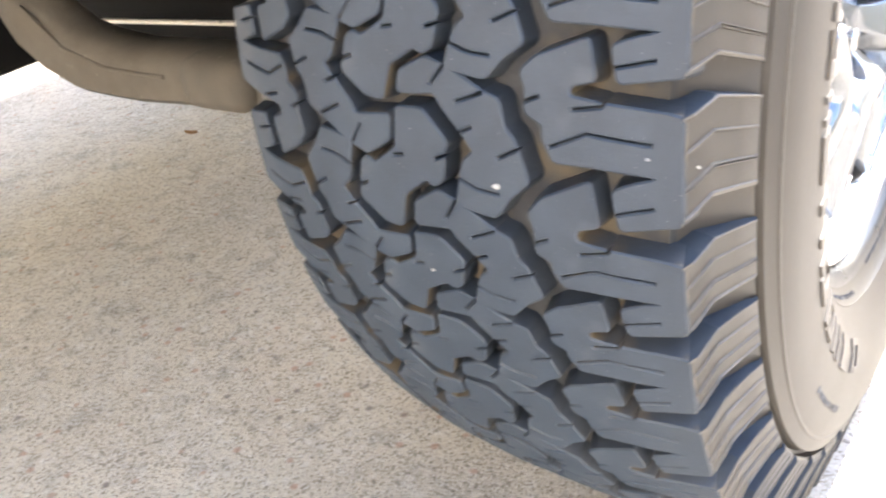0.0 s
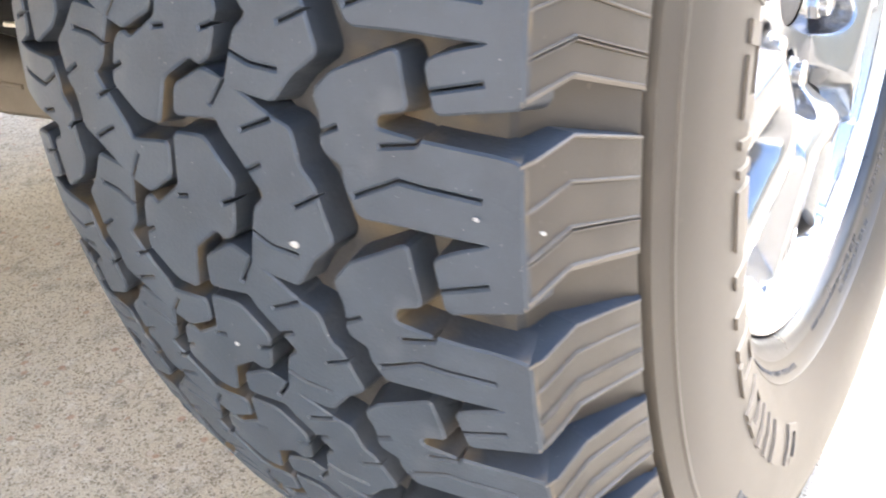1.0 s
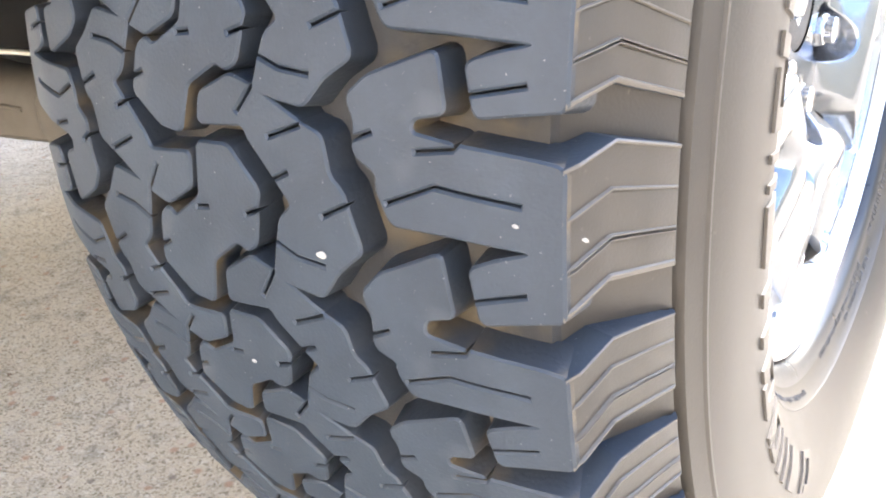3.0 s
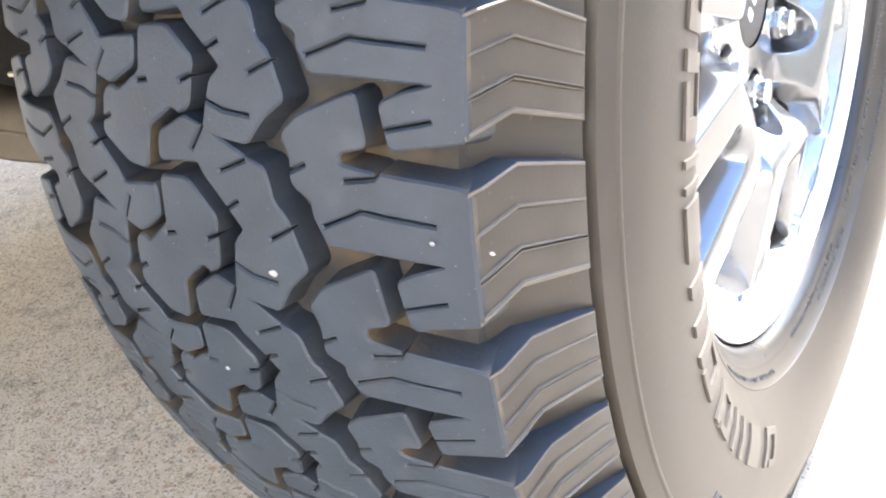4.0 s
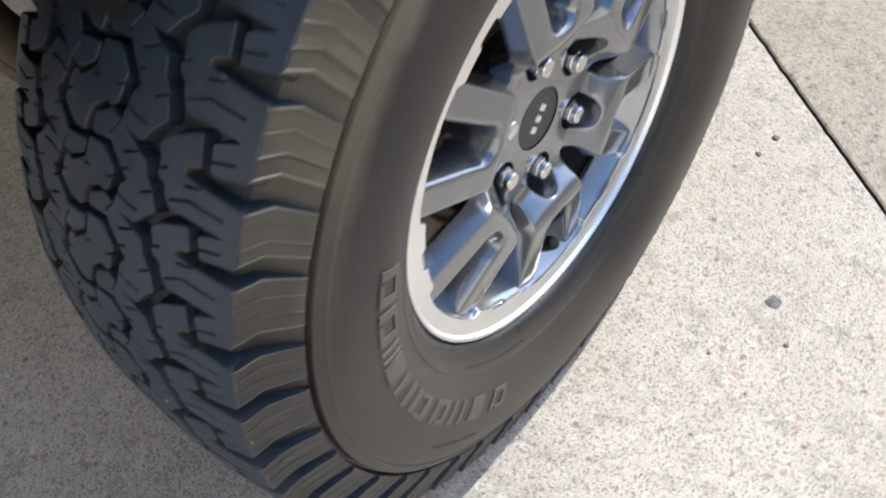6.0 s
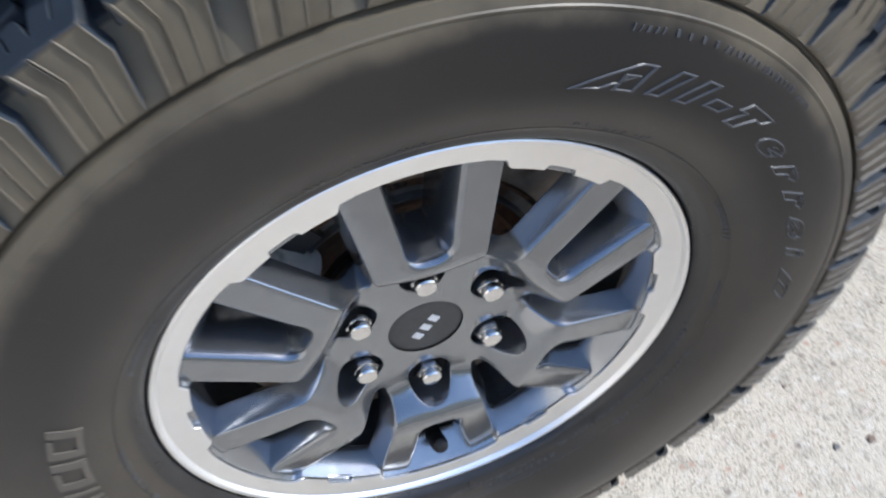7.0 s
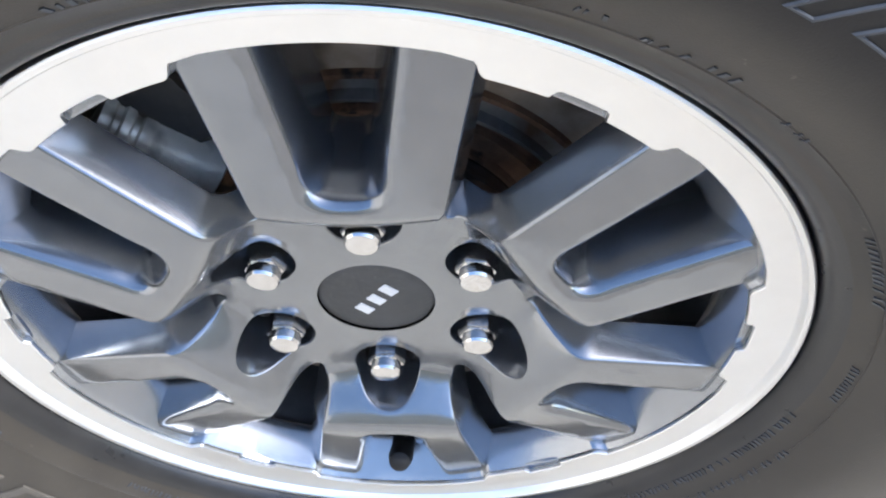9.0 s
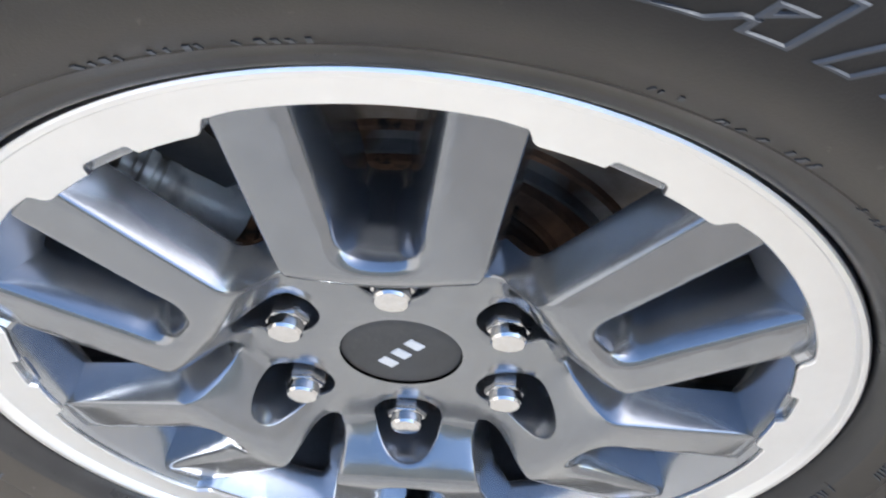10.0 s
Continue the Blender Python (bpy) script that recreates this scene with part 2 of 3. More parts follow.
def stained():
    """The slab beyond the joint: the same concrete, darker, with a patch of brown broom streaks."""
    m = CONCRETE.copy()
    m.name = "stained_concrete"
    nt = m.node_tree
    b = nt.nodes["Principled BSDF"]
    add, tie = nt.nodes.new, nt.links.new
    base = b.inputs["Base Color"].links[0].from_socket
    co = add("ShaderNodeTexCoord").outputs["Object"]
    turn = add("ShaderNodeMapping")
    turn.inputs["Rotation"].default_value = (0, 0, radians(52))
    turn.inputs["Scale"].default_value = (9.0, 120.0, 1.0)
    tie(co, turn.inputs["Vector"])
    streak = add("ShaderNodeTexNoise")
    streak.inputs["Scale"].default_value, streak.inputs["Detail"].default_value = 1.0, 4.0
    tie(turn.outputs["Vector"], streak.inputs["Vector"])
    far = add("ShaderNodeVectorMath")
    far.operation = "DISTANCE"
    tie(co, far.inputs[0])
    far.inputs[1].default_value = (-0.30, 1.16, 0.0)
    patch = add("ShaderNodeMapRange")
    patch.inputs["From Min"].default_value, patch.inputs["From Max"].default_value = 0.34, 0.12
    patch.inputs["To Max"].default_value = 0.85
    tie(far.outputs["Value"], patch.inputs["Value"])
    lines = add("ShaderNodeMapRange")
    lines.inputs["From Min"].default_value, lines.inputs["From Max"].default_value, lines.inputs["To Min"].default_value = 0.36, 0.62, 0.35
    tie(streak.outputs["Fac"], lines.inputs["Value"])
    both = add("ShaderNodeMath")
    both.operation = "MULTIPLY"
    tie(patch.outputs["Result"], both.inputs[0])
    tie(lines.outputs["Result"], both.inputs[1])
    mix = add("ShaderNodeMix")
    mix.data_type = "RGBA"
    tie(both.outputs[0], mix.inputs["Factor"])
    tie(base, mix.inputs["A"])
    mix.inputs["B"].default_value = (0.25, 0.205, 0.15, 1)
    darker_mix = add("ShaderNodeMix")
    darker_mix.data_type, darker_mix.blend_type = "RGBA", "MULTIPLY"
    darker_mix.inputs["Factor"].default_value = 1.0
    tie(mix.outputs["Result"], darker_mix.inputs["A"])
    darker_mix.inputs["B"].default_value = (0.80, 0.77, 0.74, 1)
    tie(darker_mix.outputs["Result"], b.inputs["Base Color"])
    return m


STAINED = stained()


# ---------------------------------------------------------------- mesh helpers
def finish(me, mats, angle=35):
    for mt in mats if isinstance(mats, (list, tuple)) else (mats,):
        me.materials.append(mt)
    me.polygons.foreach_set("use_smooth", [True] * len(me.polygons))
    me.set_sharp_from_angle(angle=radians(angle))
    return me


def mesh_of(name, bm, mats, angle=35):
    bmesh.ops.recalc_face_normals(bm, faces=bm.faces)
    me = bpy.data.meshes.new(name)
    bm.to_mesh(me)
    bm.free()
    return finish(me, mats, angle)


def put_part(name, me, parent, label=""):
    ob = new(name, me)
    ob.parent = parent
    return tagged(ob, label)


def part(name, bm, mats, parent, label="", angle=35):
    return put_part(name, mesh_of(name, bm, mats, angle), parent, label)


def thing(name, place, label, category, **more):
    ob = new(name)
    ob.empty_display_size = 0.1
    ob.location = place
    return tagged(ob, label, category, **more)


def lathe(prof, n=160, turn=0.0, span=360.0):
    """A shape turned about the x axis from (radius, x) pairs."""
    bm = bmesh.new()
    closed = span >= 360
    cols = []
    for k in range(n if closed else n + 1):
        a = radians(turn + span * k / n)
        cols.append([bm.verts.new((x, r * math.sin(a), r * math.cos(a))) for r, x in prof])
    for k in range(n):
        a, b = cols[k], cols[(k + 1) % len(cols)]
        for i in range(len(prof) - 1):
            bm.faces.new((a[i], b[i], b[i + 1], a[i + 1]))
    bmesh.ops.remove_doubles(bm, verts=bm.verts, dist=1e-6)
    return bm


def box(bm, size, m=Matrix(), bevel=0.0, seg=2):
    made = bmesh.ops.create_cube(bm, size=1, matrix=m @ Matrix.Diagonal((*size, 1)))["verts"]
    if bevel:
        edges = list({e for v in made for e in v.link_edges})
        bmesh.ops.bevel(bm, geom=edges, offset=bevel, segments=seg, affect="EDGES", profile=0.6)
    return bm


def tube(bm, pts, radius, n=12):
    """A round bar along points; radius a number or one for each point."""
    rings = []
    for i, p in enumerate(pts):
        d = (Vector(pts[min(i + 1, len(pts) - 1)]) - Vector(pts[max(i - 1, 0)])).normalized()
        u = d.orthogonal().normalized() if i == 0 else (u - d * u.dot(d)).normalized()
        w = d.cross(u)
        r = radius[i] if isinstance(radius, (list, tuple)) else radius
        rings.append([bm.verts.new(Vector(p) + r * (math.cos(2 * math.pi * k / n) * u + math.sin(2 * math.pi * k / n) * w)) for k in range(n)])
    for a, b in zip(rings, rings[1:]):
        for k in range(n):
            bm.faces.new((a[k], a[(k + 1) % n], b[(k + 1) % n], b[k]))
    bm.faces.new(rings[0][::-1])
    bm.faces.new(rings[-1])
    return bm


def inside(p, poly):
    hit = False
    for (x1, y1), (x2, y2) in zip(poly, poly[1:] + poly[:1]):
        if (y1 > p[1]) != (y2 > p[1]) and p[0] < (x2 - x1) * (p[1] - y1) / (y2 - y1) + x1:
            hit = not hit
    return hit


def finer(poly, step):
    out = []
    for a, b in zip(poly, poly[1:] + poly[:1]):
        n = max(1, math.ceil(math.dist(a, b) / step))
        out += [(a[0] + (b[0] - a[0]) * i / n, a[1] + (b[1] - a[1]) * i / n) for i in range(n)]
    return out


def ccw(poly):
    area = sum(a[0] * b[1] - b[0] * a[1] for a, b in zip(poly, poly[1:] + poly[:1]))
    return poly if area > 0 else poly[::-1]


def near_line(q, poly, d):
    for (x1, y1), (x2, y2) in zip(poly, poly[1:] + poly[:1]):
        dx, dy = x2 - x1, y2 - y1
        t = min(max(((q[0] - x1) * dx + (q[1] - y1) * dy) / max(dx * dx + dy * dy, 1e-12), 0), 1)
        if (q[0] - x1 - t * dx) ** 2 + (q[1] - y1 - t * dy) ** 2 < d * d:
            return True
    return False


def soften(poly, d):
    """The outline with its corners cut twice, so that they read as rounded."""
    for share in (0.3, 0.25):
        out = []
        for a, b, c in zip(poly[-1:] + poly[:-1], poly, poly[1:] + poly[:1]):
            for o in (a, c):
                full = math.dist(b, o)
                t = min(d / full, share) if full > 1e-9 else 0
                out.append((b[0] + (o[0] - b[0]) * t, b[1] + (o[1] - b[1]) * t))
        poly, d = out, d * 0.45
    return poly


def prism(outer, holes, step, rings, place, smooth_walls=False, plain=None, clear=0.0, hold=None):
    """A slab from a flat outline with holes. rings: pairs (how far outward, how far down) from the top edge to the foot,
    or a function that gives them for a place on the outline; place: (u, v, down) to a point in space; plain: where the outline is a seam
    with no wall. Returns a bmesh; its walls carry material 1."""
    outer = ccw(finer(outer, step))
    verts, faces = [Vector(p) for p in outer], [list(range(len(outer)))]
    loops = [outer]
    for h in holes:
        h = ccw(finer(h, step))
        loops.append(h)
        faces.append(list(range(len(verts), len(verts) + len(h))))
        verts += [Vector(p) for p in h]
    lo = [min(p[i] for p in outer) for i in (0, 1)]
    hi = [max(p[i] for p in outer) for i in (0, 1)]
    gap = step * 1.05
    for i in range(int((hi[0] - lo[0]) / gap) + 1):
        for j in range(int((hi[1] - lo[1]) / gap) + 1):
            q = (lo[0] + (i + 0.5 + 0.2 * (j % 2)) * gap, lo[1] + (j + 0.5) * gap)
            if inside(q, outer) and not (clear and any(near_line(q, lp, clear) for lp in loops)):
                verts.append(Vector(q))
    vs, _, fs, _, _, of = geometry.delaunay_2d_cdt(verts, [], faces, 1, 1e-7)
    tris = [f for f, o in zip(fs, of) if 0 in o and len(o) == 1]
    tris = [f if (vs[f[1]] - vs[f[0]]).cross(vs[f[2]] - vs[f[0]]) > 0 else f[::-1] for f in tris]
    edges = {}
    for f in tris:
        for a, b in zip(f, list(f[1:]) + [f[0]]):
            edges[(a, b)] = True
    rim = [(a, b) for a, b in edges if (b, a) not in edges and not (plain and plain((vs[a] + vs[b]) / 2))]
    out = {}
    for a, b in rim:
        d = (vs[b] - vs[a]).normalized()
        for v in (a, b):
            out.setdefault(v, Vector((0, 0)))
            out[v] += Vector((d.y, -d.x))
    for v in out:
        n = out[v]
        if n.length > 1e-6:
            n = n / max(n.length_squared * 0.5, 0.6) if n.length > 1.2 else n.normalized()
        out[v] = hold(vs[v], n) if hold else n
    bm = bmesh.new()
    used = sorted({i for f in tris for i in f})
    steps = {i: rings(vs[i]) if callable(rings) else rings for i in out}
    depth = len(next(iter(steps.values())))
    top = {}
    for i in used:
        o, d = steps[i][0] if i in out else (0.0, 0.0)
        q = vs[i] + out[i] * o if i in out else vs[i]
        top[i] = bm.verts.new(place(q[0], q[1], d))
    for f in tris:
        try:
            bm.faces.new([top[i] for i in f])
        except ValueError:
            pass
    prev = top
    for k in range(1, depth):
        cur = {}
        for i in out:
            o, d = steps[i][k]
            q = vs[i] + out[i] * o
            cur[i] = bm.verts.new(place(q[0], q[1], d))
        for a, b in rim:
            fc = bm.faces.new((prev[b], prev[a], cur[a], cur[b]))
            fc.material_index = 1 if k >= depth - 1 and not smooth_walls else 0
        prev = cur
    return bm


def slit(pts, w=0.0005):
    """A thin closed outline along a line of points."""
    left, right = [], []
    for i, p in enumerate(pts):
        d = (Vector(pts[min(i + 1, len(pts) - 1)]) - Vector(pts[max(i - 1, 0)])).normalized()
        left.append((p[0] - d.y * w, p[1] + d.x * w))
        right.append((p[0] + d.y * w, p[1] - d.x * w))
    return left + right[::-1]


def spin(deg):
    """A turn of a wheel part by degrees, clockwise as seen from outside the truck."""
    return Matrix.Rotation(radians(-deg), 4, "X")


# ---------------------------------------------------------------- ground
SEAM_AT, SEAM_TURN = (-0.073, 0.787), math.atan2(-0.484, 0.591)


def ground():
    """One concrete sheet to the horizon with a sawn joint filled with dirt."""
    bm = bmesh.new()
    runs = [-150, -20, -4, -1.2, -0.6, -0.3, 0, 0.3, 0.6, 1.2, 4, 20, 150]
    cross = [(-150, 0), (-6, 0), (-0.0065, 0), (-0.0032, -0.0025), (-0.0022, -0.012), (0.0022, -0.012), (0.0032, -0.0025), (0.0065, 0), (6, 0), (150, 0)]
    fine = [x for a, b in zip(runs, runs[1:]) for x in [a + (b - a) * i / (24 if abs(a) < 2 and abs(b) < 2 else 1) for i in range(24 if abs(a) < 2 and abs(b) < 2 else 1)]] + [150]
    rows = []
    for s in fine:
        j = 0.0022 * noise.noise((s * 17, 0.3, 0)) + 0.0022 * noise.noise((s * 80, 4.3, 0)) if abs(s) < 2 else 0
        rows.append([bm.verts.new((s, c + (j if abs(c) < 0.1 else 0), z)) for c, z in cross])
    for a, b in zip(rows, rows[1:]):
        for i in range(len(cross) - 1):
            f = bm.faces.new((a[i], b[i], b[i + 1], a[i + 1]))
            f.material_index = 1 if 3 <= i <= 5 else 2 if i > 5 else 0
    bm.transform(Matrix.Translation((*SEAM_AT, 0)) @ Matrix.Rotation(SEAM_TURN, 4, "Z"))
    ob = new("ground", mesh_of("ground", bm, (CONCRETE, TAR, STAINED)))
    return tagged(ob, "weathered sandy concrete slab with a dark joint", "ground", kind="structure")


ground()

# unseen plain walls added round the place, which close it, bounce warm light and block low sky
STUCCO = surface("stucco", (0.54, 0.47, 0.35), (0.64, 0.57, 0.44), 1.5, 0.9, 0, 0.4, 30)
SANDY = surface("sandy_stucco", (0.66, 0.60, 0.52), (0.76, 0.70, 0.61), 1.5, 0.9, 0, 0.4, 30)
bm = box(bmesh.new(), (0.4, 60, 6.4), Matrix.Translation((13, 4, 3.2)), 0.02)
tagged(new("wall_east", mesh_of("wall_east", bm, STUCCO)), "unseen plain tan stucco wall added for warm reflections", "wall", kind="structure")

bm = box(bmesh.new(), (18, 0.3, 3.4), Matrix.Translation((-1, -4.6, 1.7)), 0.02)
tagged(new("wall_south", mesh_of("wall_south", bm, SANDY)), "unseen plain sandy stucco wall added to bounce warm light", "wall", kind="structure")

bm = box(bmesh.new(), (0.3, 40, 4.4), Matrix.Translation((-5.0, 6, 2.2)), 0.02)
tagged(new("wall_west", mesh_of("wall_west", bm, STUCCO)), "unseen plain tan stucco wall added to block blue sky", "wall", kind="structure")

# ---------------------------------------------------------------- wheel
wheel = thing("wheel", HUB, "grey six-spoke alloy truck wheel with a chunky off-road tyre", "wheel")

CROWN = [(-0.262, 0.398), (-0.245, 0.412), (-0.222, 0.4225), (-0.18, 0.4335), (-0.13, 0.4400), (-0.07, 0.4430), (-0.03, 0.4425), (0.0, 0.4400), (0.031, 0.4350)]
DEEP = 0.0125
FLANK = [(0.4205, 0.0225), (0.4050, 0.0305), (0.3850, 0.0408), (0.3778, 0.0442), (0.3768, 0.0385), (0.3742, 0.0385), (0.3724, 0.0470), (0.3636, 0.0507),
         (0.3628, 0.0520), (0.3616, 0.0522), (0.3604, 0.0517), (0.3520, 0.0544), (0.3400, 0.0560), (0.3250, 0.0573), (0.3100, 0.0573), (0.2970, 0.0561),
         (0.2830, 0.0525), (0.2690, 0.0449), (0.2655, 0.0424), (0.2647, 0.0426), (0.2638, 0.0411), (0.2560, 0.0352), (0.2525, 0.0331), (0.2490, 0.0321),
         (0.2455, 0.0300), (0.2425, 0.0265), (0.2402, 0.0224), (0.2392, 0.0180), (0.2390, 0.0060)]


def crown(x):
    return float(np.interp(x, [c[0] for c in CROWN], [c[1] for c in CROWN]))


def flank(r):
    return float(np.interp(r, [c[0] for c in FLANK[::-1]], [c[1] for c in FLANK[::-1]]))


def across(p):
    """The place across the tread of a pattern coordinate, which runs along the bent surface."""
    return p if p > -0.17 else -0.17 + (p + 0.17) * 0.84


inner = [(0.2390, -0.215), (0.245, -0.240), (0.275, -0.268), (0.320, -0.278), (0.365, -0.262), (0.383, -0.252)]
floor_line = [(crown(x) - DEEP, x) for x in np.linspace(-0.246, 0.021, 15)]
bm = lathe(inner + floor_line + FLANK, 240)
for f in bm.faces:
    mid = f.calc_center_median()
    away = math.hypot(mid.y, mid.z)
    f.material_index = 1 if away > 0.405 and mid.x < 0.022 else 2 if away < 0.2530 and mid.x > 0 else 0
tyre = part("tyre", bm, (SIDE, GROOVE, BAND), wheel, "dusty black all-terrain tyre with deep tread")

SHORT, LONG = 0.057, 0.071
order = [LONG, SHORT, LONG, SHORT, SHORT, LONG]
rest = [SHORT] * 19 + [LONG] * 18
random.Random(5).shuffle(rest)
PITCH = order + rest
RN = sum(PITCH) / (2 * math.pi)
START = 0.0425 + SHORT + LONG
edges_at = [START]
for pl in PITCH:
    edges_at.append(edges_at[-1] - pl)


def run(k, v):
    """The arc place, from the front of the tyre upward, of a point v pitches below the edge of pitch k."""
    i = k + math.floor(v)
    n = len(PITCH)
    return edges_at[i % n] - (i // n) * 2 * math.pi * RN - (v - math.floor(v)) * PITCH[i % n]


# the outer half of one pitch of the pattern: millimetres across, pitches along
SHOULDER = [(-33, -.39), (-9, -.55), (-6, -.24), (-17, -.20), (-18, -.11), (-7, -.08), (8, -.05), (23, -.025), (31, 0), (31, .70), (17, .735), (4, .77),
            (1, .50), (10, .445), (20.5, .40), (20.5, .38), (-6, .348), (-26, .34), (-31, .176), (-30, .106), (-39, .036), (-38, -.15), (-41, -.27)]
MIDDLE = [(-108, -.18), (-92, -.315), (-80, -.26), (-63, -.11), (-52, -.03), (-50, .16), (-45, .225), (-39, .51), (-50, .637), (-59, .81), (-81, .76),
          (-74, .43), (-67, .34), (-75, .2), (-85, .04), (-87, -.03), (-106, 0), (-110, 0)]
CENTRE = [(-112, .11), (-96, .1), (-83, .3), (-88, .60), (-94, .66), (-98, .61), (-114, .77), (-120, 1.07), (-131, 1.05), (-146, .88), (-141, .58), (-135, .52),
          (-131, .57), (-115, .41)]
SHOULDER_CUTS = [[(-28, .245), (-10, .135), (19, .18)], [(1, .66), (20, .59)], [(-24, .78), (-9, .72)], [(-17, -.012), (-3, -.05), (2, -.16)], [(-41, -.03), (-31, -.1)],
                 [(-2, -.37), (20, -.46)]]
MIDDLE_CUTS = [[(-78, .55), (-68, .61), (-55, .63)], [(-55, .37), (-40, .26)], [(-81, -.27), (-90, -.09)], [(-76, .02), (-60, -.08)], [(-77, .24), (-67, .17)]]
CENTRE_CUTS = [[(-92, .45), (-84, .40)], [(-138, .73), (-146, .79)], [(-118, .47), (-110, .45)]]
MID_P, MID_V = -113.5, 0.59


def turned(line):
    return [(2 * MID_P - p, 2 * MID_V - v) for p, v in line]


def block_mesh(name, line, cuts, k):
    s0 = edges_at[k]
    flat = lambda pts: [(p / 1000, run(k, v) - s0) for p, v in pts]
    poly = soften(flat(line), 0.0015)

    def place(u, s, d):
        x = across(u)
        r = crown(x) - d
        a = s / RN
        return (x, -r * math.cos(a), r * math.sin(a))

    bm = prism(poly, [slit(flat(c), 0.0014) for c in cuts], 0.011, [(0.0, 0), (0.0009, 0.0009), (0.0028, DEEP + 0.002)], place)
    return mesh_of(name, bm, (TREAD, WALL), 28)


BLOCKS = [("shoulder_block", SHOULDER, SHOULDER_CUTS), ("middle_block", MIDDLE, MIDDLE_CUTS), ("centre_block", CENTRE, CENTRE_CUTS),
          ("middle_block", turned(MIDDLE), [turned(c) for c in MIDDLE_CUTS]), ("shoulder_block", turned(SHOULDER), [turned(c) for c in SHOULDER_CUTS])]
LUG_COLS = [(0.0, 2.0), (0.008, 2.5), (0.018, 2.2), (0.025, 0.4), (0.225, 0.4), (0.231, 1.5), (0.240, 1.5), (0.246, 0.0), (0.256, 0.4), (0.455, 0.4), (0.460, 1.6), (0.466, 1.6), (0.470, -1.4), (0.479, -1.4),
            (0.483, 1.6), (0.489, 1.6), (0.495, 0.0), (0.505, 0.4), (0.660, 0.4), (0.667, 1.6), (0.680, 1.5), (0.70, 0.4)]
LUG_ROWS = [(0.0, 0.031, 0.4350), (0.1, 0.0322, 0.4310), (0.36, 0.0363, 0.4140), (0.65, 0.0415, 0.3960), (0.9, 0.0458, 0.3815), (0.96, 0.0457, 0.3790), (1.0, 0.0446, 0.3775)]


def lug_mesh(k):
    """The ribbed flank of one shoulder block: chevron ridges that run from the tread's edge down to the ring."""
    s0 = edges_at[k]
    bm = bmesh.new()
    grid = []
    cols = [(LUG_COLS[0][0], -12.0)] + LUG_COLS + [(LUG_COLS[-1][0] + 0.004, -12.0)]
    for v, h in cols:
        line = []
        for w, x, r in LUG_ROWS:
            up = 0.006 * min(w / 0.36, 1) - 0.0165 * max(w - 0.36, 0)
            a = (run(k, v) - s0 + up) / RN
            amp = (1.0 if 0.02 < w < 0.95 else 0.0) if h > -5 else (1.0 if w < 0.9 else 0.15)
            e = h / 1000 * amp * (0.55 if h > 0 and w > 0.6 else 1.0)
            nx, nr = 0.965, 0.26
            rr = r + nr * e
            line.append(bm.verts.new((x + nx * e, -rr * math.cos(a), rr * math.sin(a))))
        grid.append(line)
    for (a, b), (lo, hi) in zip(zip(grid, grid[1:]), zip(cols, cols[1:])):
        for i in range(len(LUG_ROWS) - 1):
            f = bm.faces.new((a[i], b[i], b[i + 1], a[i + 1]))
            # lug sides bluish for the sky's reflection, ridge tops pale for highlights
            f.material_index = 1 if hi[1] < -5 or lo[1] < -5 else 2 if max(lo[1], hi[1]) > 1.2 else 0
    return mesh_of("shoulder_rib", bm, (SIDE, TREAD, RIB), 24)


cache = {}
for k in range(len(PITCH)):
    n = len(PITCH)
    key = tuple(PITCH[(k + d) % n] for d in (-1, 0, 1, 2))
    if key not in cache:
        cache[key] = [(nm, block_mesh(nm, ln, ct, k)) for nm, ln, ct in BLOCKS] + [("shoulder_rib", lug_mesh(k))]
    for nm, me in cache[key]:
        ob = put_part(nm, me, tyre)
        ob.matrix_local = Matrix.Rotation(-edges_at[k] / RN, 4, "X")


# pale stone chips caught in the tread
for x, y, z, size in ((-0.0558, -0.4432, 0.0025, 0.0019), (0.0171, -0.4375, 0.0242, 0.0010), (0.0374, -0.4325, 0.0214, 0.0010), (-0.105, -0.4378, -0.057, 0.0011)):
    bm = bmesh.new()
    bmesh.ops.create_icosphere(bm, subdivisions=1, radius=size)
    for v in bm.verts:
        v.co = Vector((v.co.x * 1.3, v.co.y * 0.5, v.co.z * 0.8)) * (1 + 0.4 * noise.noise(v.co * 900)) + Vector((x, y, z))
    part("stone_chip", bm, CHIP, tyre, "pale stone chip stuck in the tread")


# raised writing and marks on the sidewall
def on_flank(theta, r, up):
    a = radians(theta)
    return (flank(r) + up, r * math.sin(a), r * math.cos(a))


def marks(name, bars, material, label, up=0.0009):
    """Plain raised bars on the sidewall, each from one angle and radius to another, with a slant."""
    for t0, t1, r0, r1, lean in bars:
        bm = bmesh.new()
        n = 4
        grids = []
        for lift in (up, -0.001):
            grids.append([[bm.verts.new(on_flank(t0 + (t1 - t0) * i / n + lean * j / n, r0 + (r1 - r0) * j / n, lift)) for j in range(n + 1)] for i in range(n + 1)])
        t, b = grids
        for i in range(n):
            for j in range(n):
                bm.faces.new((t[i][j], t[i + 1][j], t[i + 1][j + 1], t[i][j + 1]))
        ring = lambda g: [g[i][0] for i in range(n)] + [g[n][j] for j in range(n)] + [g[n - i][n] for i in range(n)] + [g[0][n - j] for j in range(n)]
        ra, rb = ring(t), ring(b)
        for i in range(len(ra)):
            bm.faces.new((ra[i], ra[(i + 1) % len(ra)], rb[(i + 1) % len(rb)], rb[i]))
        part(name, bm, material, tyre, label)


